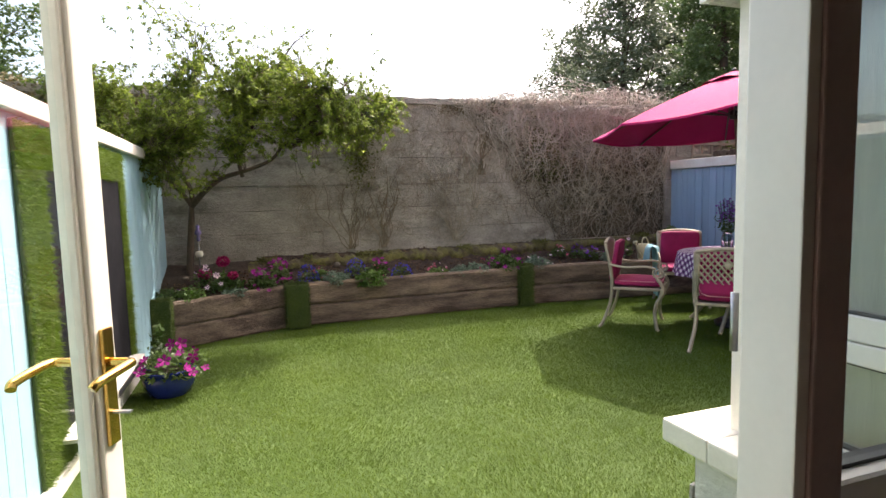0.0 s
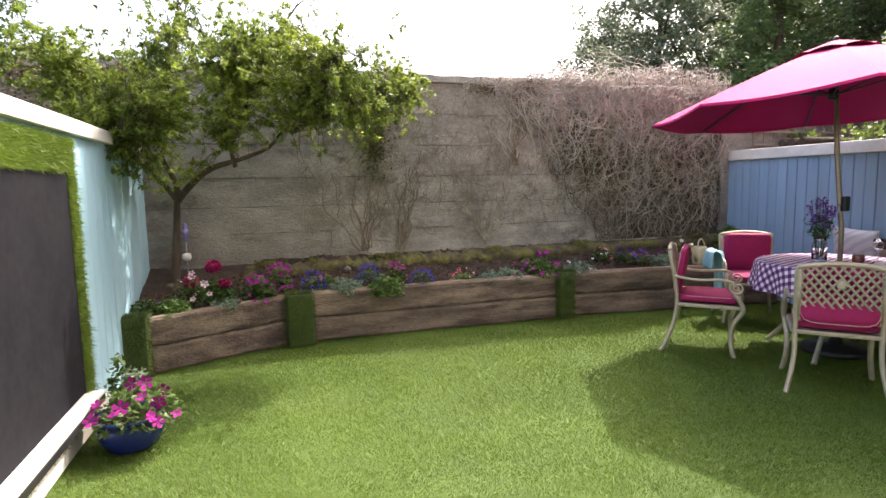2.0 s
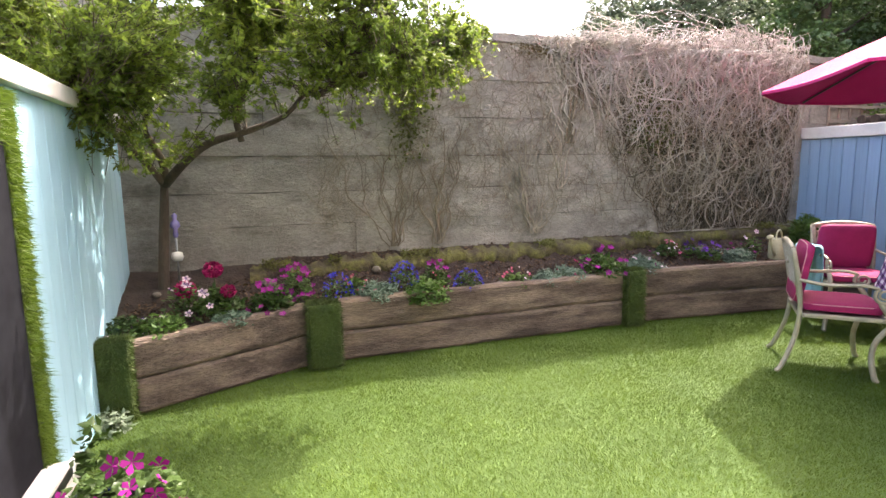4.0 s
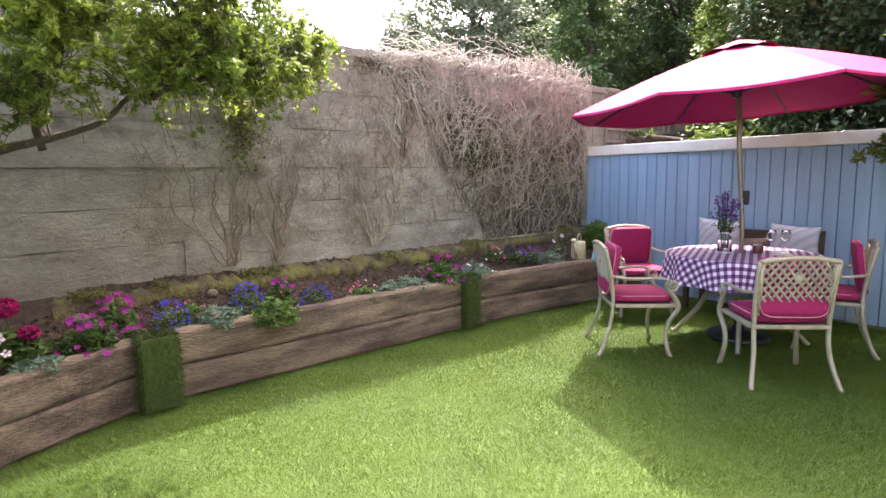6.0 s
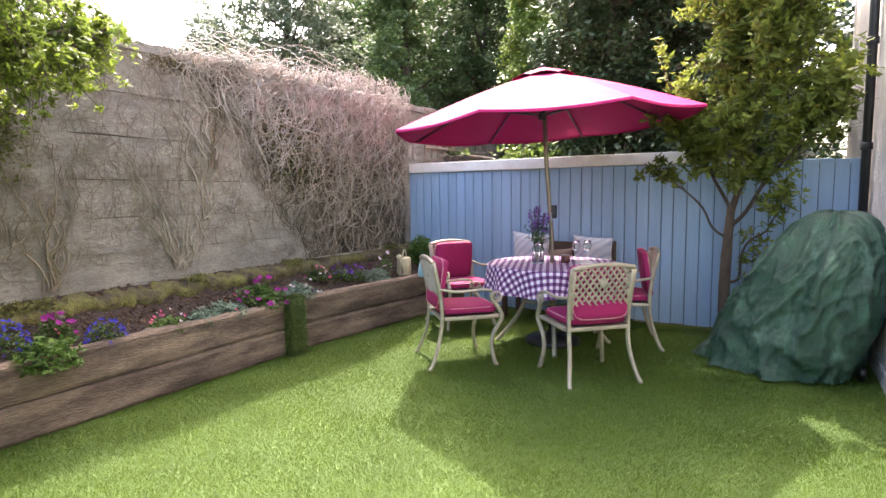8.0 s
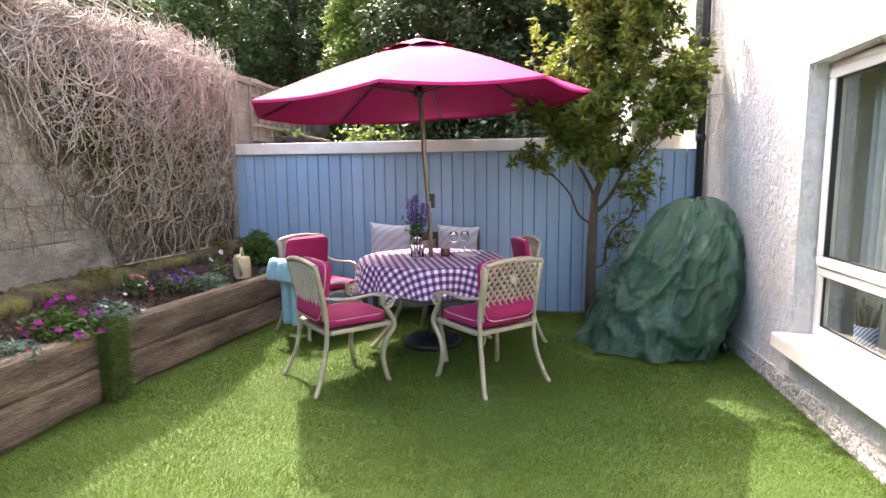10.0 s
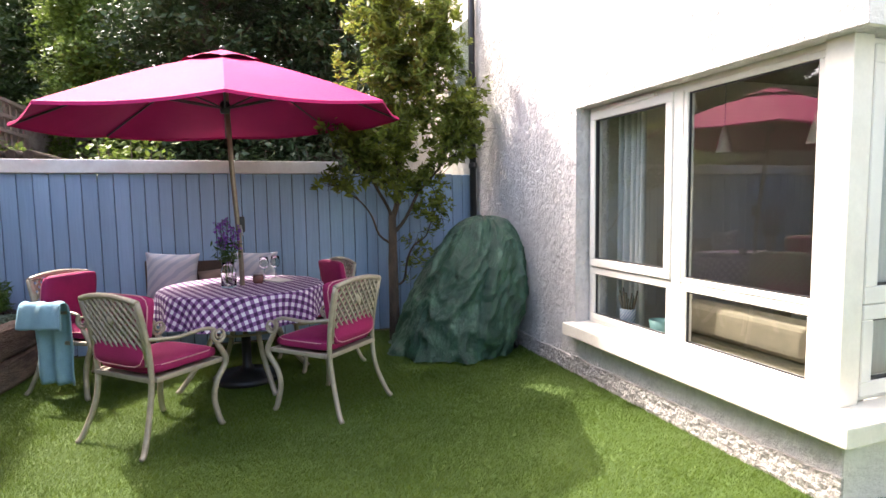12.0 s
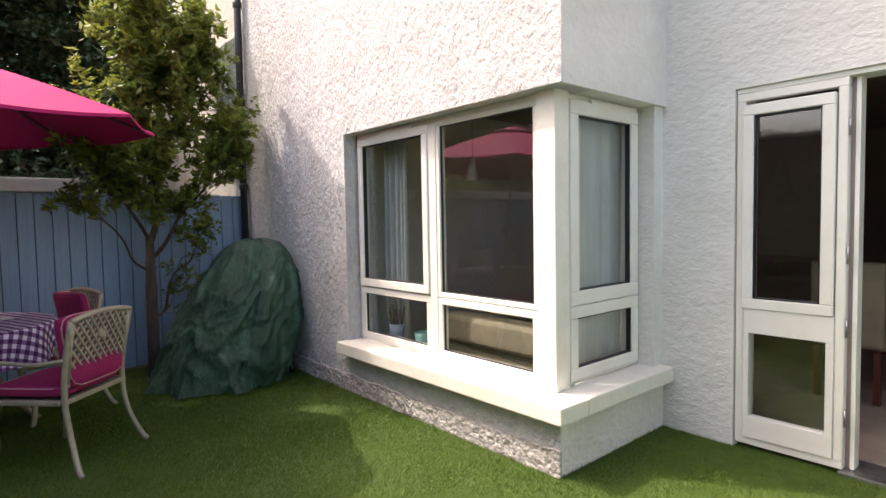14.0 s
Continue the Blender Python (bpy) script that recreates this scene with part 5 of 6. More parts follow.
LEAF_MID = leaf_mat("mid_green_leaf", (0.055, 0.095, 0.030), (0.10, 0.15, 0.045), trans=0.35)
GREY = leaf_mat("grey_green_leaf", (0.10, 0.13, 0.075), (0.16, 0.19, 0.11), trans=0.35)
LEAF_LIME = leaf_mat("lime_green_leaf", (0.10, 0.165, 0.028), (0.16, 0.22, 0.04), trans=0.4)


def branch_points(a, b, sag, g, n=7, wob=0.03):
    a, b = np.array(a, float), np.array(b, float)
    t = np.linspace(0, 1, n)[:, None]
    p = a + (b - a) * t
    p[:, 2] += sag * np.sin(np.pi * t[:, 0])
    p[1:-1] += g.normal(0, wob, (n - 2, 3))
    return p


def garden_tree(name, label, trunk, radius, limbs, sprays, leaf, material, seed, per=1.0, twig=0.0035, group="", long=1.8, shoots=()):
    """trunk: points; limbs: (start, end, radius, sag); sprays: (centre, spread, twigs, leaves a twig)."""
    g = np.random.default_rng(seed)
    t = thing(name, label, "tree", group)
    pts = smooth_curve(trunk, 4)
    m = tube(pts, [radius * (1.25 - 0.5 * i / len(pts)) for i in range(len(pts))], 9)
    for q in m.verts:
        q.co += 0.12 * radius * noise.noise_vector(q.co * 14)
    part("trunk", m, BARK, t)
    ends = []
    for a, b, r, sag in limbs:
        p = branch_points(a, b, sag, g)
        part("limb", tube(smooth_curve(p, 3), [r * (1 - 0.75 * i / 18) for i in range(19)], 7), BARK, t)
        ends.append(p)
    allp = np.concatenate(ends)
    P, C = [], []
    for c, sp, n, k in sprays:
        c, sp = np.array(c), np.array(sp)
        for _ in range(int(n * per)):
            tip_ = c + np.clip(g.normal(size=3), -1.9, 1.9) * sp
            near = allp[np.argsort(np.linalg.norm(allp - tip_, axis=1))[g.integers(0, 4)]]
            d = tip_ - near
            L = np.linalg.norm(d)
            start = near if L < 0.55 else tip_ - d / L * 0.55
            tt = np.linspace(0, 1, 6)[:, None]
            q = start + (tip_ - start) * tt + np.array((0, 0, 0.06)) * np.sin(np.pi * tt)
            q[1:-1] += g.normal(0, 0.018, (4, 3))
            P.append(q)
            tufts = np.sort(g.uniform(0.2, 1.0, max(3, k // 7)))
            s = tufts[g.integers(0, len(tufts), k)]
            base = np.array([q[min(5, int(u * 5))] + (q[min(5, int(u * 5) + 1)] - q[min(5, int(u * 5))]) * (u * 5 % 1) for u in s])
            C.append(base + g.normal(0, leaf * 0.75, (k, 3)))
    # long bare-tipped shoots with leaves along them
    for a, b in shoots:
        a, b = np.array(a), np.array(b)
        tt = np.linspace(0, 1, 6)[:, None]
        q = a + (b - a) * tt + np.array((0, 0, 0.08)) * np.sin(np.pi * tt)
        q[1:] += g.normal(0, 0.022, (5, 3))
        P.append(q)
        for u in g.uniform(0, 0.97, 11):
            i = int(u * 5)
            C.append(q[i] + (q[i + 1] - q[i]) * (u * 5 - i) + g.normal(0, leaf * 0.6, (g.integers(3, 7), 3)))
    v, f = strands(np.array(P), twig)
    tagged(raw("twig_growth", v, f, BARK, t), kind="stuff")
    v, f = leaves(np.concatenate(C), leaf, g, flat=0.7, long=long)
    tagged(raw("crown", v, f, material, t), kind="stuff")
    return t


def crown_sprays():
    """Many small flat sprays in a low wide crown, thinner and twiggier on top."""
    r = random.Random(17)
    out = []
    while len(out) < 88:
        x, y, z = (r.uniform(-1, 1) for _ in range(3))
        if x * x + y * y + z * z > 1:
            continue
        edge = 0.12 * math.sin(x * 7 + 1)
        out.append(((0.82 + 1.62 * x, 6.76 + 0.56 * y, 2.20 + 0.40 * z + edge - 0.06 * x * x), (0.19, 0.15, 0.075), 14, 49))
    for x, y, z, n in ((0.0, 6.95, 1.66, 24), (0.2, 7.0, 1.78, 18), (-0.25, 6.9, 1.8, 20), (1.75, 6.55, 1.86, 12), (1.05, 6.7, 1.78, 8), (1.5, 6.62, 1.9, 14), (2.15, 6.6, 2.12, 14), (0.02, 6.6, 1.62, 24), (0.25, 6.65, 1.8, 22), (-0.05, 6.5, 1.85, 24), (0.6, 6.65, 1.92, 18), (-0.15, 6.7, 1.58, 14), (0.12, 6.95, 1.48, 16), (0.32, 6.9, 1.55, 14), (-0.1, 6.9, 1.42, 12)):
        out.append(((x, y, z), (0.15, 0.12, 0.07), n, 38))
    for k in range(12):
        out.append(((r.uniform(0.9, 2.15), r.uniform(6.95, 7.35), r.uniform(2.25, 2.55)), (0.16, 0.10, 0.07), 11, 44))
    for k in range(16):
        out.append(((r.uniform(0.2, 1.3), r.uniform(6.15, 6.5), r.uniform(2.0, 2.45)), (0.16, 0.10, 0.07), 11, 44))
    for k in range(11):
        out.append(((r.uniform(-0.8, 1.9), 6.85, r.uniform(2.65, 3.25)), (0.18, 0.15, 0.10), 6, 18))
    return out


def crown_shoots():
    """Shoots that stand out of the crown, most of them upward."""
    r = random.Random(23)
    out = []
    for k in range(34):
        x = r.uniform(-0.6, 2.1)
        a = (x, r.uniform(6.5, 7.1), 2.38 + 0.12 * math.sin(x * 2.4))
        out.append((a, (x + r.uniform(-0.35, 0.45), a[1] + r.uniform(-0.15, 0.15), a[2] + r.uniform(0.25, 0.75))))
    for k in range(10):
        x = r.uniform(0.7, 1.9)
        out.append(((x, 6.65, 2.0), (x + r.uniform(-0.05, 0.12), 6.6 + r.uniform(-0.1, 0.1), r.uniform(1.55, 1.75))))
    return out


# the small-leaved tree in the bed
garden_tree("garden_tree", "small-leaved spreading tree growing in the raised bed",
            [(0.16, 7.44, 0.42), (0.18, 7.44, 0.75), (0.21, 7.44, 1.1), (0.23, 7.43, 1.34)], 0.034,
            [((0.23, 7.43, 1.32), (1.30, 6.72, 1.92), 0.034, 0.06), ((0.23, 7.43, 1.32), (0.15, 7.15, 2.1), 0.030, 0.0), ((0.23, 7.43, 1.32), (-0.45, 6.95, 2.1), 0.026, 0.05),
             ((0.75, 7.09, 1.6), (0.9, 6.9, 2.5), 0.022, 0.0), ((1.2, 6.79, 1.86), (2.2, 6.55, 2.25), 0.02, 0.05), ((0.15, 7.15, 2.0), (0.5, 6.9, 3.0), 0.018, 0.0),
             ((0.9, 6.9, 2.4), (1.5, 6.8, 3.05), 0.014, 0.0), ((-0.4, 6.97, 2.0), (-0.65, 6.9, 2.75), 0.013, 0.0), ((0.15, 7.2, 1.8), (-0.1, 6.6, 1.75), 0.015, 0.1), ((1.30, 6.72, 1.92), (1.7, 6.35, 2.4), 0.015, 0.05)],
            crown_sprays(),
            0.0165, LEAF_L, 61, shoots=crown_shoots(), long=2.6)

# the cherry by the right fence
garden_tree("garden_tree", "young cherry tree with glossy leaves beside the blue fence",
            [(6.12, 3.86, 0.0), (6.10, 3.87, 0.5), (6.14, 3.86, 0.9), (6.20, 3.84, 1.25)], 0.045,
            [((6.20, 3.84, 1.2), (6.15, 3.75, 2.7), 0.03, 0.0), ((6.17, 3.85, 1.05), (6.05, 3.15, 2.1), 0.02, -0.05), ((6.20, 3.84, 1.2), (6.1, 4.3, 2.0), 0.018, 0.0), ((6.16, 3.86, 0.95), (5.95, 4.55, 1.55), 0.012, 0.1),
             ((6.1, 3.87, 0.55), (6.0, 3.42, 1.35), 0.014, -0.05), ((6.15, 3.8, 2.0), (5.95, 3.35, 3.1), 0.014, 0.0), ((6.15, 3.75, 2.5), (6.2, 3.95, 3.6), 0.014, 0.0)],
            [((6.08, 3.75, 2.5), (0.24, 0.30, 0.30), 72, 34), ((6.12, 3.85, 3.1), (0.24, 0.30, 0.30), 52, 34), ((6.0, 4.0, 1.85), (0.20, 0.24, 0.18), 46, 32), ((6.02, 3.72, 1.62), (0.20, 0.22, 0.13), 24, 30),
             ((5.98, 3.25, 2.05), (0.16, 0.16, 0.14), 26, 28), ((5.95, 4.5, 1.52), (0.08, 0.10, 0.06), 9, 16), ((6.0, 3.45, 1.30), (0.08, 0.10, 0.10), 14, 18), ((5.98, 3.4, 2.75), (0.16, 0.18, 0.22), 22, 30), ((6.08, 3.6, 0.75), (0.06, 0.10, 0.10), 6, 14),
             ((6.0, 3.2, 2.4), (0.16, 0.18, 0.18), 24, 30), ((5.92, 3.05, 2.05), (0.14, 0.10, 0.12), 18, 26), ((6.05, 3.5, 3.1), (0.18, 0.22, 0.24), 34, 32), ((5.98, 4.2, 2.3), (0.18, 0.18, 0.2), 26, 30), ((6.0, 3.7, 2.0), (0.22, 0.3, 0.2), 30, 30)],
            0.037, LEAF_R, 62, per=1.2, long=2.4)


def far_tree(x, y, h, r, base, leaf, n, material, seed, label, shape="round", trunk=0.16):
    """A tall tree: tapered trunk, limbs, and a crown of leaf clumps with gaps."""
    g = np.random.default_rng(seed)
    t = thing("tree", label, "tree", "trees beyond the garden", at=pose(x, y, -0.06))
    tp = [(0, 0, 0), (0.1 * r * g.normal(), 0.1 * r * g.normal(), h * 0.35), (0.1 * r * g.normal(), 0.1 * r * g.normal(), h * 0.9)]
    pts = smooth_curve(tp, 5)
    part("trunk", tube(pts, [trunk * (1.15 - i / len(pts)) for i in range(len(pts))], 8), BARK, t)
    C = []
    m = int(12 + 3 * r * h / 3)
    for k in range(m):
        u = (k + 0.5) / m
        z = base + (h - base) * u
        if shape == "cone":
            rad = r * (1 - u) ** 0.8 + 0.15
        else:
            rad = r * math.sqrt(max(0.05, 1 - (2 * u - 0.9) ** 2 * 0.85))
        a = k * 2.4 + g.uniform(-0.4, 0.4)
        e = np.array((math.cos(a) * rad * g.uniform(0.5, 0.95), math.sin(a) * rad * g.uniform(0.5, 0.95), z))
        s = np.array((0, 0, max(0.3, z - rad * 0.5)))
        part("limb", tube(smooth_curve([s, (s + e) / 2 + g.normal(0, 0.05 * r, 3), e], 3), [trunk * 0.25, trunk * 0.22, trunk * 0.18, trunk * 0.14, trunk * 0.10, trunk * 0.07, trunk * 0.04], 5, bmesh.new()), BARK, t)
        kk = max(4, int(n / m / 40))
        for _ in range(kk):
            c = e * (0.55 + 0.45 * g.random()) * (1, 1, 0) + (0, 0, z) + g.uniform(-1, 1, 3) * (rad * 0.36, rad * 0.36, (h - base) / m * 2.2 + 0.06 * r)
            q = g.normal(size=(40, 3)); q *= (g.random(40) ** 0.45 / np.linalg.norm(q, axis=1))[:, None]
            C.append(c + q * (leaf * 4.2, leaf * 4.2, leaf * 3.0))
    v, f = leaves(np.concatenate(C), leaf, g, flat=0.6)
    tagged(raw("crown", v, f, material, t), kind="stuff")
    return t


D, M, L = LEAF_DARK, LEAF_MID, LEAF_LIME
far_tree(13.2, 7.6, 7.2, 2.0, 0.3, 0.075, 26000, M, 82, "broad leafy tree in the next garden")
far_tree(13.0, 4.6, 7.2, 2.0, 0.3, 0.075, 26000, D, 83, "broad dark tree in the next garden")
far_tree(13.5, 11.2, 7.6, 2.1, 0.3, 0.075, 26000, M, 84, "green leafy tree beyond the wall")
far_tree(16.5, 13.5, 8.5, 2.8, 0.3, 0.09, 24000, M, 85, "tall leafy tree in the distance")
far_tree(7.6, 7.6, 1.9, 0.5, 0.2, 0.035, 5000, L, 86, "low lime green bush beside the wall")
far_tree(10.3, 13.6, 7.0, 2.2, 1.5, 0.062, 30000, GREY, 71, "tall grey-green leafy tree behind the concrete wall")
far_tree(13.5, 14.0, 7.6, 2.6, 1.5, 0.07, 30000, M, 72, "tall broad tree behind the concrete wall")
far_tree(12.0, 18.5, 6.6, 1.9, 2.0, 0.07, 20000, GREY, 73, "grey-green tree standing behind the wall")
far_tree(11.8, 9.2, 6.4, 1.6, 0.6, 0.055, 30000, M, 74, "dense green tree behind the fence")
far_tree(9.6, 7.2, 4.6, 0.95, 0.5, 0.045, 24000, L, 75, "lime green feathery conifer behind the fence", "cone")
far_tree(8.9, 5.5, 5.6, 1.2, 1.9, 0.05, 34000, D, 76, "dense dark evergreen tree behind the fence")
far_tree(8.6, 4.0, 5.8, 1.05, 1.7, 0.05, 26000, D, 77, "dark evergreen tree near the neighbouring house")
far_tree(11.2, 6.2, 6.5, 1.4, 0.8, 0.055, 26000, M, 78, "green tree behind the fence")
far_tree(9.7, 9.9, 6.0, 1.1, 0.8, 0.05, 24000, M, 79, "green tree beyond the concrete wall")
far_tree(16.5, 9.5, 8.0, 2.6, 0.8, 0.08, 24000, D, 80, "dark tree in the distance")
far_tree(-4.0, 14.0, 6.4, 1.5, 2.0, 0.06, 14000, M, 81, "leafy tree far behind the wall")

far_tree(22.0, 12.0, 10.5, 4.2, 0.5, 0.16, 16000, M, 94, "large tree in the distant wood")
far_tree(21.0, 5.0, 10.5, 4.2, 0.5, 0.16, 16000, D, 95, "large dark tree in the distant wood")
far_tree(20.0, 19.0, 9.0, 3.6, 0.5, 0.15, 14000, GREY, 96, "large grey-green tree in the distant wood")


def shrub(name, x, y, z, r, h, leaf, n, material, seed, label, category="shrub"):
    g = np.random.default_rng(seed)
    t = thing(name, label, category, at=pose(x, y, z))
    stems = bmesh.new()
    C = []
    for k in range(14):
        a = k * 2.4
        e = Vector((r * 0.8 * math.cos(a) * math.sqrt((k + 1) / 14), r * 0.8 * math.sin(a) * math.sqrt((k + 1) / 14), h * g.uniform(0.7, 1.0)))
        tube([(0, 0, 0), e * 0.5, e], [0.012 * h, 0.008 * h, 0.003], 5, stems)
        m = n // 14
        u = g.uniform(0.3, 1.0, m)[:, None]
        C.append(np.array(e) * u + g.normal(0, 1, (m, 3)) * (r * 0.22, r * 0.22, h * 0.10))
    part("stems", stems, BARK, t)
    c = np.concatenate(C); c[:, 2] = np.maximum(c[:, 2], 0.01)
    v, f = leaves(c, leaf, g)
    tagged(raw("foliage", v, f, material, t), kind="stuff")
    return t


shrub("shrub", 7.35, 6.3, -0.06, 0.55, 2.15, 0.05, 2600, L, 91, "bright lime shrub just behind the blue fence")
shrub("shrub", 7.4, 5.2, -0.06, 0.55, 2.0, 0.045, 2600, D, 92, "dark green shrub behind the blue fence")
shrub("shrub", 7.6, 4.2, -0.06, 0.6, 2.3, 0.045, 2800, D, 93, "dark green shrub behind the fence")
# woodpile on the neighbour's side
wood = thing("woodpile", "stack of weathered logs behind the fence", "woodpile")
for k in range(9):
    y, z = 7.05 + 0.14 * (k % 3) + 0.05 * (k // 3), 1.70 + 0.085 * (k // 3)
    part("log", tube([(7.2, y, z), (7.6, y + 0.02, z + 0.01), (8.1, y - 0.01, z)], 0.05, 8), BARK, wood)
part("stand", box(7.2, 8.1, 6.95, 7.55, -0.05, 1.645), BENCH, wood, "dark timber store under the logs")

# ---- bed plants ----
def blooms(centres, size, g, up=0.9, petals=5):
    """Small open flowers: five petals round a centre."""
    c = np.asarray(centres, float)
    n = len(c)
    nn = g.normal(size=(n, 3)) * 0.5 + (0, -0.7, up); nn /= np.linalg.norm(nn, axis=1)[:, None]
    a = np.cross(nn, g.normal(size=(n, 3))); a /= np.linalg.norm(a, axis=1)[:, None]
    b = np.cross(nn, a)
    s = (size * g.uniform(0.75, 1.2, n))[:, None]
    V, Fc, o = [], [], 0
    for k in range(petals):
        t0, t1, t2 = (2 * math.pi * (k + d) / petals for d in (-0.36, 0.0, 0.36))
        V += [c, c + (a * math.cos(t0) + b * math.sin(t0)) * s * 0.42 + nn * s * 0.10, c + (a * math.cos(t1) + b * math.sin(t1)) * s * 0.55 + nn * s * 0.16, c + (a * math.cos(t2) + b * math.sin(t2)) * s * 0.42 + nn * s * 0.10]
        i = np.arange(n)[:, None]
        Fc.append(np.concatenate([i + (4 * k) * n, i + (4 * k + 1) * n, i + (4 * k + 2) * n, i + (4 * k + 3) * n], axis=1))
    return np.concatenate(V), np.concatenate(Fc)


def petal(name, c):
    return leaf_mat(name, c, tuple(min(1, k * 1.2 + 0.004) for k in c), trans=0.12, vary=0.25, rough=0.85)


RED, MAG, WHT, BLU = petal("crimson_petal", (0.30, 0.002, 0.085)), petal("magenta_petal", (0.21, 0.004, 0.16)), petal("white_pink_petal", (0.66, 0.50, 0.56)), petal("deep_blue_petal", (0.032, 0.028, 0.30))
VIO, PNK, YEL, PUR = petal("violet_petal", (0.14, 0.03, 0.33)), petal("pink_petal", (0.48, 0.09, 0.17)), petal("yellow_petal", (0.65, 0.50, 0.12)), petal("dark_purple_petal", (0.06, 0.012, 0.14))
F_GREEN, F_SILVER, F_LIGHT = leaf_mat("herb_leaf", (0.042, 0.085, 0.018), (0.085, 0.145, 0.030)), leaf_mat("silver_green_leaf", (0.11, 0.17, 0.115), (0.17, 0.235, 0.16), trans=0.2), leaf_mat("bright_herb_leaf", (0.070, 0.135, 0.025), (0.115, 0.19, 0.04))


def bed_plant(name, x, y, r, h, leaf, n, fol, seed, label, flowers=(), long=1.8, z=None):
    """A cushion of leaves with blooms: flowers are (material, count, size, height)."""
    g = np.random.default_rng(seed)
    z = soil_z(x, y) if z is None else z
    t = thing(name, label, "plant", "plants in the raised bed", at=pose(x, y, z))
    d = g.normal(size=(n, 3)); d /= np.linalg.norm(d, axis=1)[:, None]; d[:, 2] = np.abs(d[:, 2])
    bump = np.array([1 + 0.35 * noise.noise((q[0] * 2 + seed, q[1] * 2, q[2] * 2)) for q in d])[:, None]
    c = d * (r, r, h) * (g.uniform(0.35, 1.0, n)[:, None] ** 0.5) * bump
    v, f = leaves(c, leaf, g, long=long)
    v[:, 2] = np.maximum(v[:, 2], -0.01)
    tagged(raw("foliage", v, f, fol, t), kind="stuff")
    for mt, k, size, hz in flowers:
        d = g.normal(size=(k, 3)); d /= np.linalg.norm(d, axis=1)[:, None]; d[:, 2] = np.abs(d[:, 2]); d[:, 1] -= 0.2
        c = d * (r * 0.95, r * 0.95, h * hz) + (0, 0, h * 0.15)
        v, f = blooms(c, size, g)
        tagged(raw("bloom", v, f, mt, t), kind="stuff")
        if mt is WHT and size > 0.045:
            v, f = blooms(c + (0, -0.008, 0.008), size * 0.42, g)
            tagged(raw("bloom_eye", v, f, PUR, t), kind="stuff")
    return t


def globe_bloom(x, y, z, r, mt, seed):
    """A geranium head: a ball of petals on a stem."""
    g = np.random.default_rng(seed)
    t = thing("geranium_flower", "crimson round geranium flower head on a stem", "flower", "geranium heads", at=pose(x, y, soil_z(x, y)))
    zz = z - soil_z(x, y)
    part("stem", tube([(0, 0.02, 0), (0.01, 0, zz * 0.6), (0, 0, zz)], 0.004, 5), F_GREEN, t)
    d = g.normal(size=(240, 3)); d /= np.linalg.norm(d, axis=1)[:, None]
    v, f = leaves(d * (r, r, r * 0.85) + (0, 0, zz), r * 0.5, g, long=1.1)
    raw("petals", v, f, mt, t)


B = bed_plant
B("petunia", 0.02, 6.86, 0.12, 0.13, 0.02, 420, F_GREEN, 101, "trailing petunia with pale pink flowers", [(WHT, 4, 0.05, 1.1)])
B("petunia", 0.22, 6.86, 0.16, 0.12, 0.022, 420, F_LIGHT, 102, "low yellow-green trailing foliage plant")
B("petunia", 0.36, 7.05, 0.16, 0.22, 0.02, 360, F_GREEN, 103, "petunia with white and pink flowers", [(WHT, 11, 0.055, 1.1)])
B("geranium", 0.55, 7.14, 0.15, 0.17, 0.028, 420, F_GREEN, 104, "leafy geranium plant under crimson flowers")
globe_bloom(0.51, 7.18, 0.745, 0.058, RED, 1); globe_bloom(0.34, 7.10, 0.635, 0.058, RED, 2); globe_bloom(0.60, 7.10, 0.60, 0.046, RED, 3)
B("heather", 0.62, 7.0, 0.15, 0.09, 0.014, 900, F_SILVER, 105, "silver-green cushion of fine foliage", long=3.2)
B("geranium", 0.88, 7.16, 0.17, 0.19, 0.022, 750, F_GREEN, 106, "bushy green plant with magenta flowers", [(MAG, 24, 0.04, 1.2)])
B("petunia", 1.05, 7.28, 0.15, 0.20, 0.02, 420, F_GREEN, 107, "magenta flowering plant in the bed", [(MAG, 34, 0.045, 1.2)])
B("lobelia", 1.36, 7.26, 0.13, 0.19, 0.014, 420, F_GREEN, 108, "mound of deep blue lobelia", [(BLU, 95, 0.018, 1.1)])
B("busy_lizzie", 1.50, 7.33, 0.09, 0.13, 0.02, 240, F_LIGHT, 109, "small plant with pink-red flowers", [(PNK, 6, 0.03, 1.2)])
B("dianthus", 1.66, 7.24, 0.18, 0.13, 0.013, 1100, F_SILVER, 110, "silver-green dianthus cushion in the bed", [(PNK, 3, 0.03, 1.3)], long=4)
B("lobelia", 1.90, 7.33, 0.13, 0.17, 0.014, 420, F_GREEN, 111, "mound of deep blue lobelia", [(BLU, 95, 0.018, 1.1)])
B("herb", 2.03, 7.16, 0.19, 0.17, 0.026, 800, F_LIGHT, 112, "bushy bright green herb spilling over the sleeper", [(PNK, 3, 0.02, 1.2)], z=0.39)
B("petunia", 2.18, 7.36, 0.12, 0.14, 0.02, 300, F_GREEN, 113, "plant with magenta flowers", [(MAG, 16, 0.04, 1.2)])
B("lobelia", 2.42, 7.25, 0.13, 0.15, 0.014, 420, F_GREEN, 114, "mound of deep blue lobelia", [(BLU, 95, 0.018, 1.1)])
B("busy_lizzie", 2.86, 7.25, 0.14, 0.13, 0.018, 420, F_LIGHT, 115, "low plant with red and white flowers", [(PNK, 7, 0.028, 1.2), (WHT, 5, 0.024, 1.2)])
B("dianthus", 3.14, 7.25, 0.16, 0.11, 0.012, 1000, F_SILVER, 116, "silver-green dianthus cushion in the bed", long=4)
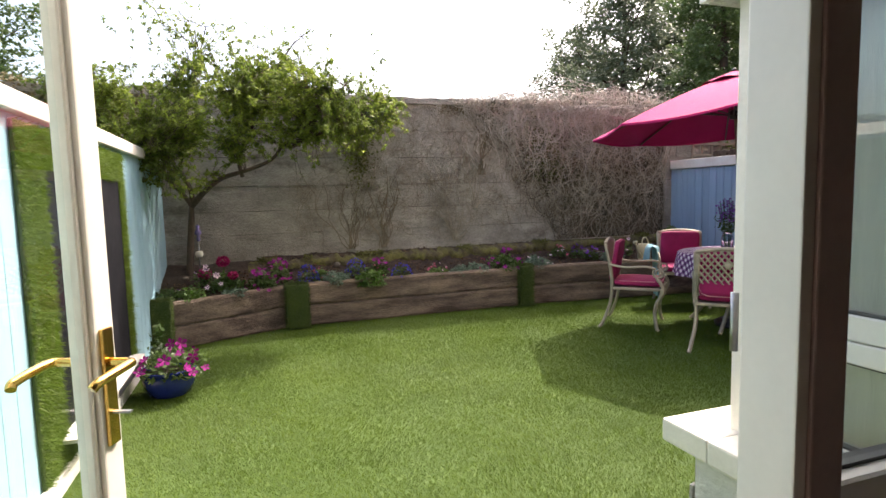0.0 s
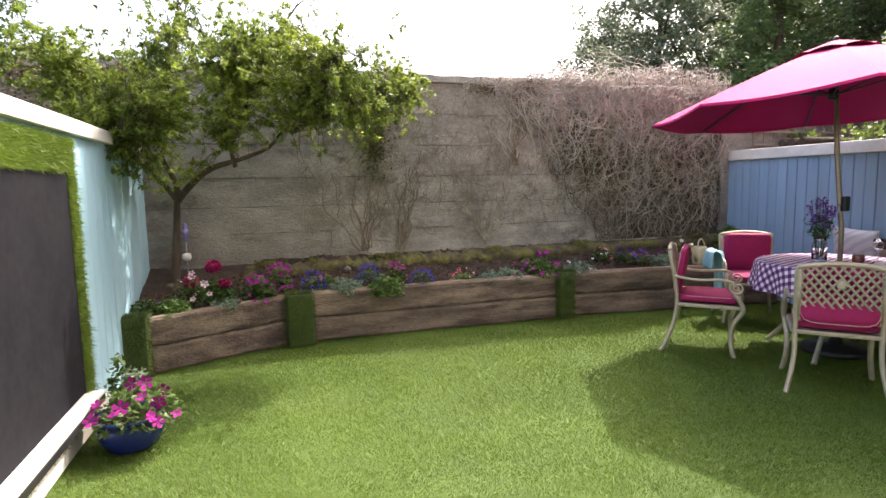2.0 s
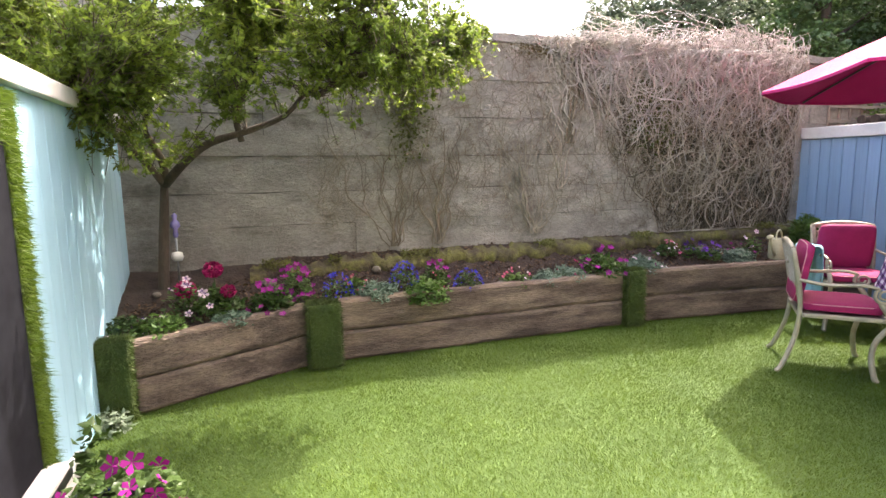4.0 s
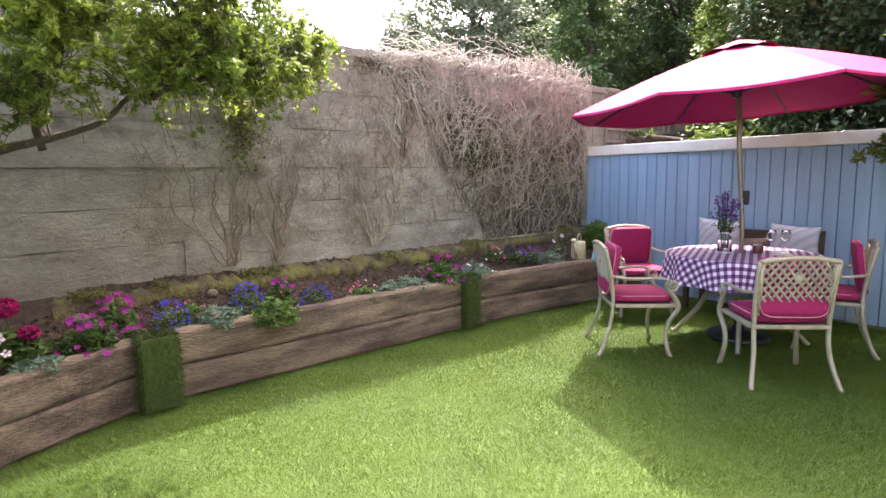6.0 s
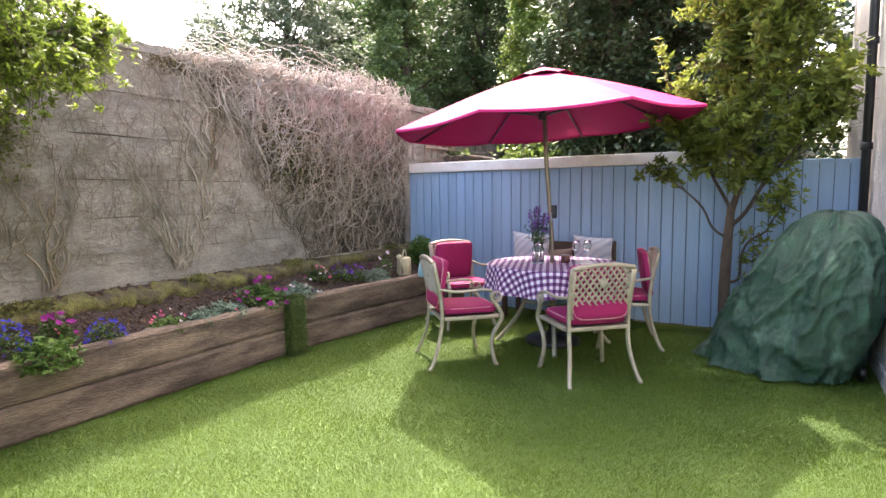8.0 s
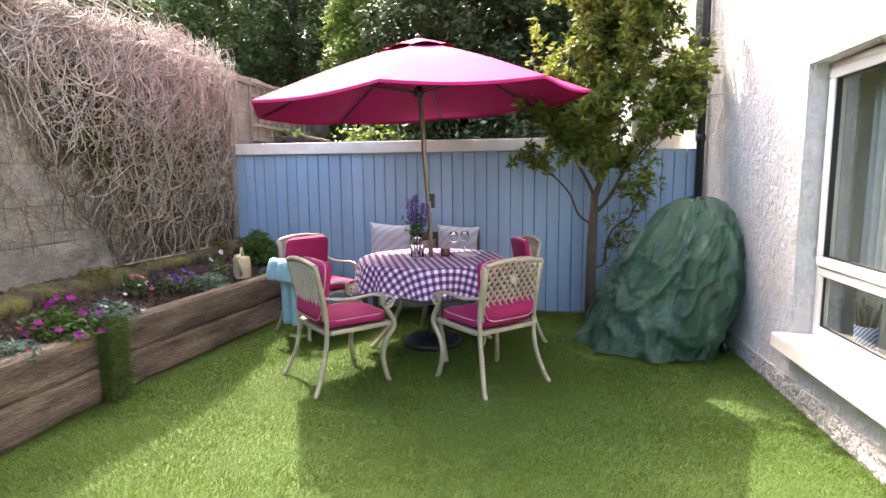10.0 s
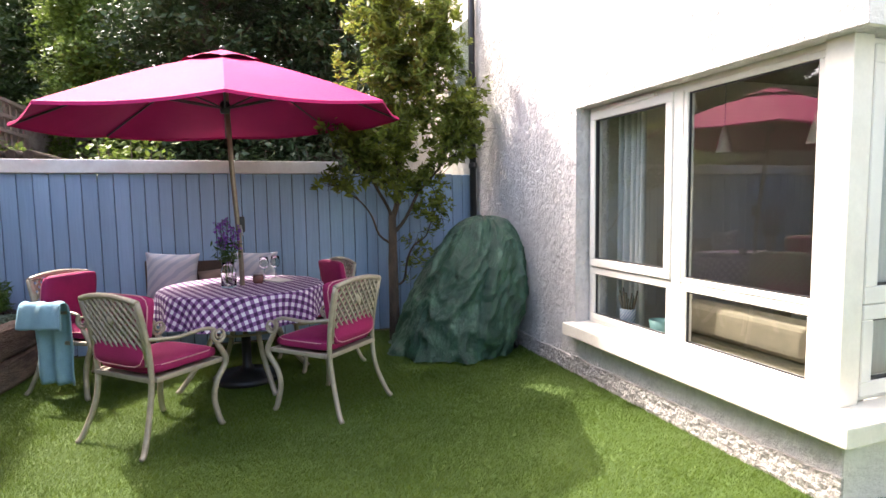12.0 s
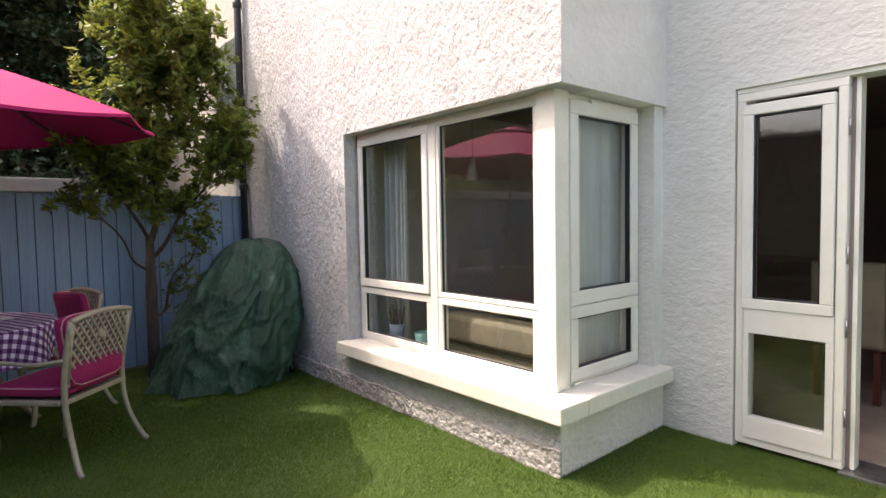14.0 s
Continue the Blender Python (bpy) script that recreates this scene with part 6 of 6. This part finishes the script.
B("dianthus", 3.38, 7.26, 0.17, 0.11, 0.012, 1000, F_SILVER, 117, "silver-green dianthus cushion in the bed", [(RED, 4, 0.03, 1.5)], long=4)
B("petunia", 3.74, 7.28, 0.22, 0.19, 0.024, 900, F_LIGHT, 118, "bushy petunia with magenta flowers", [(MAG, 30, 0.05, 1.2)])
B("dianthus", 4.20, 7.30, 0.20, 0.14, 0.013, 1200, F_SILVER, 119, "silver-green cushion beside the turf post", [(MAG, 4, 0.035, 1.3), (WHT, 7, 0.026, 1.3)], long=4)
B("pansy", 4.85, 7.36, 0.12, 0.12, 0.018, 320, F_GREEN, 120, "dark purple pansies in the bed", [(PUR, 9, 0.05, 1.3)])
B("pansy", 5.02, 7.30, 0.11, 0.11, 0.018, 320, F_GREEN, 121, "violet-blue pansies in the bed", [(VIO, 14, 0.042, 1.3)])
B("pansy", 4.58, 7.42, 0.12, 0.10, 0.018, 320, F_GREEN, 124, "pale pink flowering plant", [(PNK, 8, 0.032, 1.3), (WHT, 8, 0.03, 1.2)])
B("dianthus", 5.28, 7.24, 0.17, 0.13, 0.012, 1000, F_SILVER, 122, "silver-green cushion with magenta flowers", [(MAG, 8, 0.035, 1.4)], long=4)
B("daisy", 5.55, 7.30, 0.10, 0.16, 0.018, 220, F_GREEN, 123, "white daisy flowers beside the watering can", [(WHT, 4, 0.05, 1.3)])
B("fern", 6.32, 7.28, 0.21, 0.34, 0.016, 2400, F_LIGHT, 125, "feathery light green bush in the bed corner", long=4)
B("heather", 6.12, 7.05, 0.17, 0.10, 0.012, 800, F_SILVER, 126, "dark silver-green cushion in the bed corner", long=4)

# watering can
CAN = mat("cream_enamel", (0.52, 0.47, 0.30), (0.44, 0.40, 0.25), scale=8, rough=0.35, stain=(0.30, 0.22, 0.13), stain_at=0.66)
can = thing("watering_can", "small cream enamel watering can on the bed", "watering can", at=pose(5.75, 7.17, soil_z(5.75, 7.17) + 0.005, 0, 0, 20))
part("body", lathe([(0.0, 0.0), (0.082, 0.0), (0.085, 0.01), (0.078, 0.19), (0.068, 0.205), (0.06, 0.2), (0.0, 0.195)], 24), CAN, can)
part("spout", tube([(-0.07, 0, 0.04), (-0.13, 0, 0.10), (-0.19, 0, 0.215)], [0.018, 0.014, 0.011], 10), CAN, can)
rs = lathe([(0.01, 0.0), (0.03, 0.03), (0.032, 0.036), (0.0, 0.04)], 14)
bmesh.ops.transform(rs, matrix=Matrix.Translation((-0.19, 0, 0.21)) @ Matrix.Rotation(radians(-35), 4, "Y"), verts=rs.verts)
part("rose", rs, CAN, can)
part("handle", tube(smooth_curve([(-0.055, 0, 0.20), (-0.03, 0, 0.27), (0.04, 0, 0.285), (0.10, 0, 0.22), (0.105, 0, 0.12), (0.078, 0, 0.06)], 5), 0.008, 8), CAN, can)

# blue pot of petunias on the lawn
GLAZE = mat("cobalt_glaze", (0.012, 0.02, 0.16), (0.02, 0.035, 0.22), scale=8, rough=0.18, fine=0.2)
PX, PY = 0.20, 5.33
pot = thing("flower_pot", "cobalt blue glazed pot standing on the lawn", "pot", at=pose(PX, PY, 0))
part("bowl", lathe([(0.0, 0.0), (0.11, 0.0), (0.13, 0.01), (0.165, 0.08), (0.175, 0.14), (0.172, 0.165), (0.185, 0.175), (0.188, 0.19), (0.175, 0.195), (0.16, 0.17), (0.0, 0.16)], 32), GLAZE, pot)
part("compost", lathe([(0.0, 0.165), (0.158, 0.168), (0.0, 0.18)], 20), SOIL, pot)
B("potted_petunia", PX + 0.04, PY - 0.02, 0.22, 0.19, 0.026, 620, leaf_mat("petunia_leaf", (0.05, 0.095, 0.02), (0.10, 0.155, 0.04)), 130, "magenta petunia filling the blue pot", [(petal("hot_magenta_petal", (0.21, 0.001, 0.14)), 19, 0.072, 1.05)], z=0.15)
B("potted_foliage", PX - 0.07, PY + 0.10, 0.07, 0.34, 0.028, 90, F_GREEN, 131, "upright pale leafy stems in the pot", z=0.175)
B("ground_plant", -0.02, 6.45, 0.10, 0.12, 0.022, 160, leaf_mat("white_variegated_leaf", (0.28, 0.34, 0.22), (0.12, 0.2, 0.08)), 132, "pale variegated plant at the foot of the fence", z=0.0)

# hanging ornament by the tree trunk
orn = thing("garden_ornament", "small blue and white ornament beside the tree trunk", "ornament", at=pose(0.265, 7.52, 0.58))
BLUEG = mat("blue_glass", (0.20, 0.20, 0.45), (0.28, 0.22, 0.5), rough=0.2)
part("post", tube([(0, 0, -0.05), (0, 0, 0.40)], 0.008, 6), STEEL, orn)
part("lamp", lathe([(0.0, 0.36), (0.012, 0.36), (0.02, 0.38), (0.014, 0.42), (0.035, 0.44), (0.03, 0.47), (0.012, 0.49), (0.02, 0.52), (0.0, 0.54)], 14), BLUEG, orn, "blue glass top")
part("bowl", lathe([(0.0, 0.19), (0.03, 0.19), (0.042, 0.215), (0.035, 0.25), (0.0, 0.26)], 14), WHITE_WOOD, orn, "white ornament bowl")

# ---- neighbour's house beyond the fence ----
nb = thing("neighbour_house", "cream rendered neighbouring house beyond the fence", "house")
NBM = mat("cream_neighbour_render", (0.66, 0.62, 0.54), (0.58, 0.54, 0.46), scale=2, rough=0.9, bump=0.6, bscale=30)
part("wall", box(6.64, 13.0, 2.1, 2.45, -0.05, 7.0), NBM, nb)
w = part("window", box(7.35, 8.3, 2.45, 2.50, 2.0, 3.7, 0.01), WHITE_FRAME, nb)
part("pane", box(7.42, 8.23, 2.502, 2.506, 2.07, 3.63), GLASS, w)
part("downpipe", tube([(7.1, 2.53, 0), (7.1, 2.53, 2.9), (7.14, 2.56, 3.05), (7.1, 2.53, 3.2), (7.1, 2.53, 7.0)], 0.05, 10), WHITE_FRAME, nb, "white plastic downpipe")

# ---- inside the window ----
CURTAIN = mat("white_blue_curtain", (0.66, 0.67, 0.64), (0.58, 0.60, 0.58), scale=4, rough=0.9, trans=0.25, stretch=(6, 6, 0.2))


def curtain(x0, y0, x1, y1, label, depth=0.035):
    m = bmesh.new()
    n = 40
    rows = []
    dx, dy = x1 - x0, y1 - y0
    L2 = math.hypot(dx, dy)
    for i in range(7):
        z = 0.42 + i / 6 * 1.78
        row = []
        for k in range(n + 1):
            u = k / n
            s = depth * math.sin(u * 30 + 2 * math.sin(u * 5)) * (1.15 - 0.25 * i / 6)
            row.append(m.verts.new((x0 + dx * u - dy / L2 * s, y0 + dy * u + dx / L2 * s, z)))
        rows.append(row)
    for r, s in zip(rows, rows[1:]):
        for k in range(n):
            m.faces.new((r[k], r[k + 1], s[k + 1], s[k])).smooth = True
    ob = solid("curtain", m, CURTAIN, label, "curtain", "curtains at the bay window")
    md2 = ob.modifiers.new("thickness", "SOLIDIFY"); md2.thickness = 0.004


curtain(4.20, 2.44, 4.48, 2.44, "pale blue and white curtain drawn to the window edge")
curtain(2.70, 1.84, 2.70, 2.50, "pale curtain hanging behind the side window", 0.010)
SOFA = mat("cream_sofa_fabric", (0.34, 0.29, 0.20), (0.27, 0.23, 0.16), scale=6, rough=0.9, bump=0.3, bscale=200)
sofa = thing("sofa", "cream fabric sofa below the bay window", "sofa")
for nm, b6 in (("base", (2.9, 4.1, 1.35, 2.2, 0.02, 0.40)), ("backrest", (2.9, 4.1, 2.02, 2.24, 0.40, 0.62)), ("armrest", (3.86, 4.1, 1.35, 2.02, 0.40, 0.56)), ("armrest", (2.9, 3.1, 1.35, 2.02, 0.40, 0.56))):
    part(nm, box(*b6, 0.06, 4), SOFA, sofa)
SHADE = mat("white_lamp_shade", (0.75, 0.73, 0.68), rough=0.4)
for x, y in ((3.32, 1.9), (2.92, 1.6), (3.97, 1.95)):
    lamp = thing("pendant_lamp", "white conical glass pendant lamp", "lamp", "pendant lamps in the bay", at=pose(x, y, 0))
    part("cord", tube([(0, 0, 1.86), (0, 0, 2.36)], 0.003, 5), STEEL, lamp)
    part("shade", lathe([(0.055, 1.68), (0.057, 1.68), (0.016, 1.86), (0.0, 1.87)], 18), SHADE, lamp)
POTW = print_mat("blue_patterned_pot", (0.62, 0.64, 0.66), (0.12, 0.18, 0.35), 22)
pp = thing("patterned_pot", "white and navy patterned pot with dried twigs", "pot", at=pose(4.29, 2.51, 0.40))
part("pot", lathe([(0.0, 0.0), (0.055, 0.0), (0.06, 0.14), (0.055, 0.14), (0.05, 0.01), (0.0, 0.01)], 20), POTW, pp)
tw = bmesh.new()
for k in range(14):
    a = k * 2.4
    tube([(0.02 * math.cos(a), 0.02 * math.sin(a), 0.02), (0.05 * math.cos(a), 0.05 * math.sin(a), 0.17), (0.08 * math.cos(a), 0.06 * math.sin(a), 0.22 + 0.005 * k)], 0.006, 4, tw)
part("twigs", tw, TWIG, pp)
solid("turquoise_pot", lathe([(0.0, 0.40), (0.06, 0.40), (0.075, 0.52), (0.07, 0.52), (0.055, 0.41), (0.0, 0.41)], 20, at=(3.94, 2.51, 0)), mat("turquoise_glaze", (0.28, 0.52, 0.50), rough=0.3), "turquoise glazed pot on the window board", "pot")
# ---- inside the door ----
WOODR = mat("red_brown_dining_wood", (0.16, 0.045, 0.028), (0.10, 0.028, 0.018), scale=4, rough=0.35, stretch=(0.3, 3, 3))
dt = thing("dining_table", "dark red-brown wooden dining table indoors", "table")
part("tabletop", box(0.95, 2.0, -1.6, -0.15, 0.72, 0.76, 0.008), WOODR, dt)
for x in (1.0, 1.87):
    for y in (-1.55, -0.28):
        part("leg", box(x, x + 0.08, y, y + 0.08, 0.015, 0.72, 0.006), WOODR, dt)
dc = thing("dining_chair", "cream upholstered dining chair by the indoor table", "chair", at=pose(1.80, 0.12, 0.015))
part("seat", box(-0.23, 0.23, -0.24, 0.22, 0.38, 0.47, 0.03, 3), SOFA, dc)
m = box(-0.22, 0.22, 0.20, 0.28, 0.40, 1.0, 0.03, 3)
part("backrest", m, SOFA, dc)
for x in (-0.2, 0.16):
    for y in (-0.21, 0.2):
        part("leg", box(x, x + 0.04, y, y + 0.04, 0.0, 0.38), WOODR, dc)
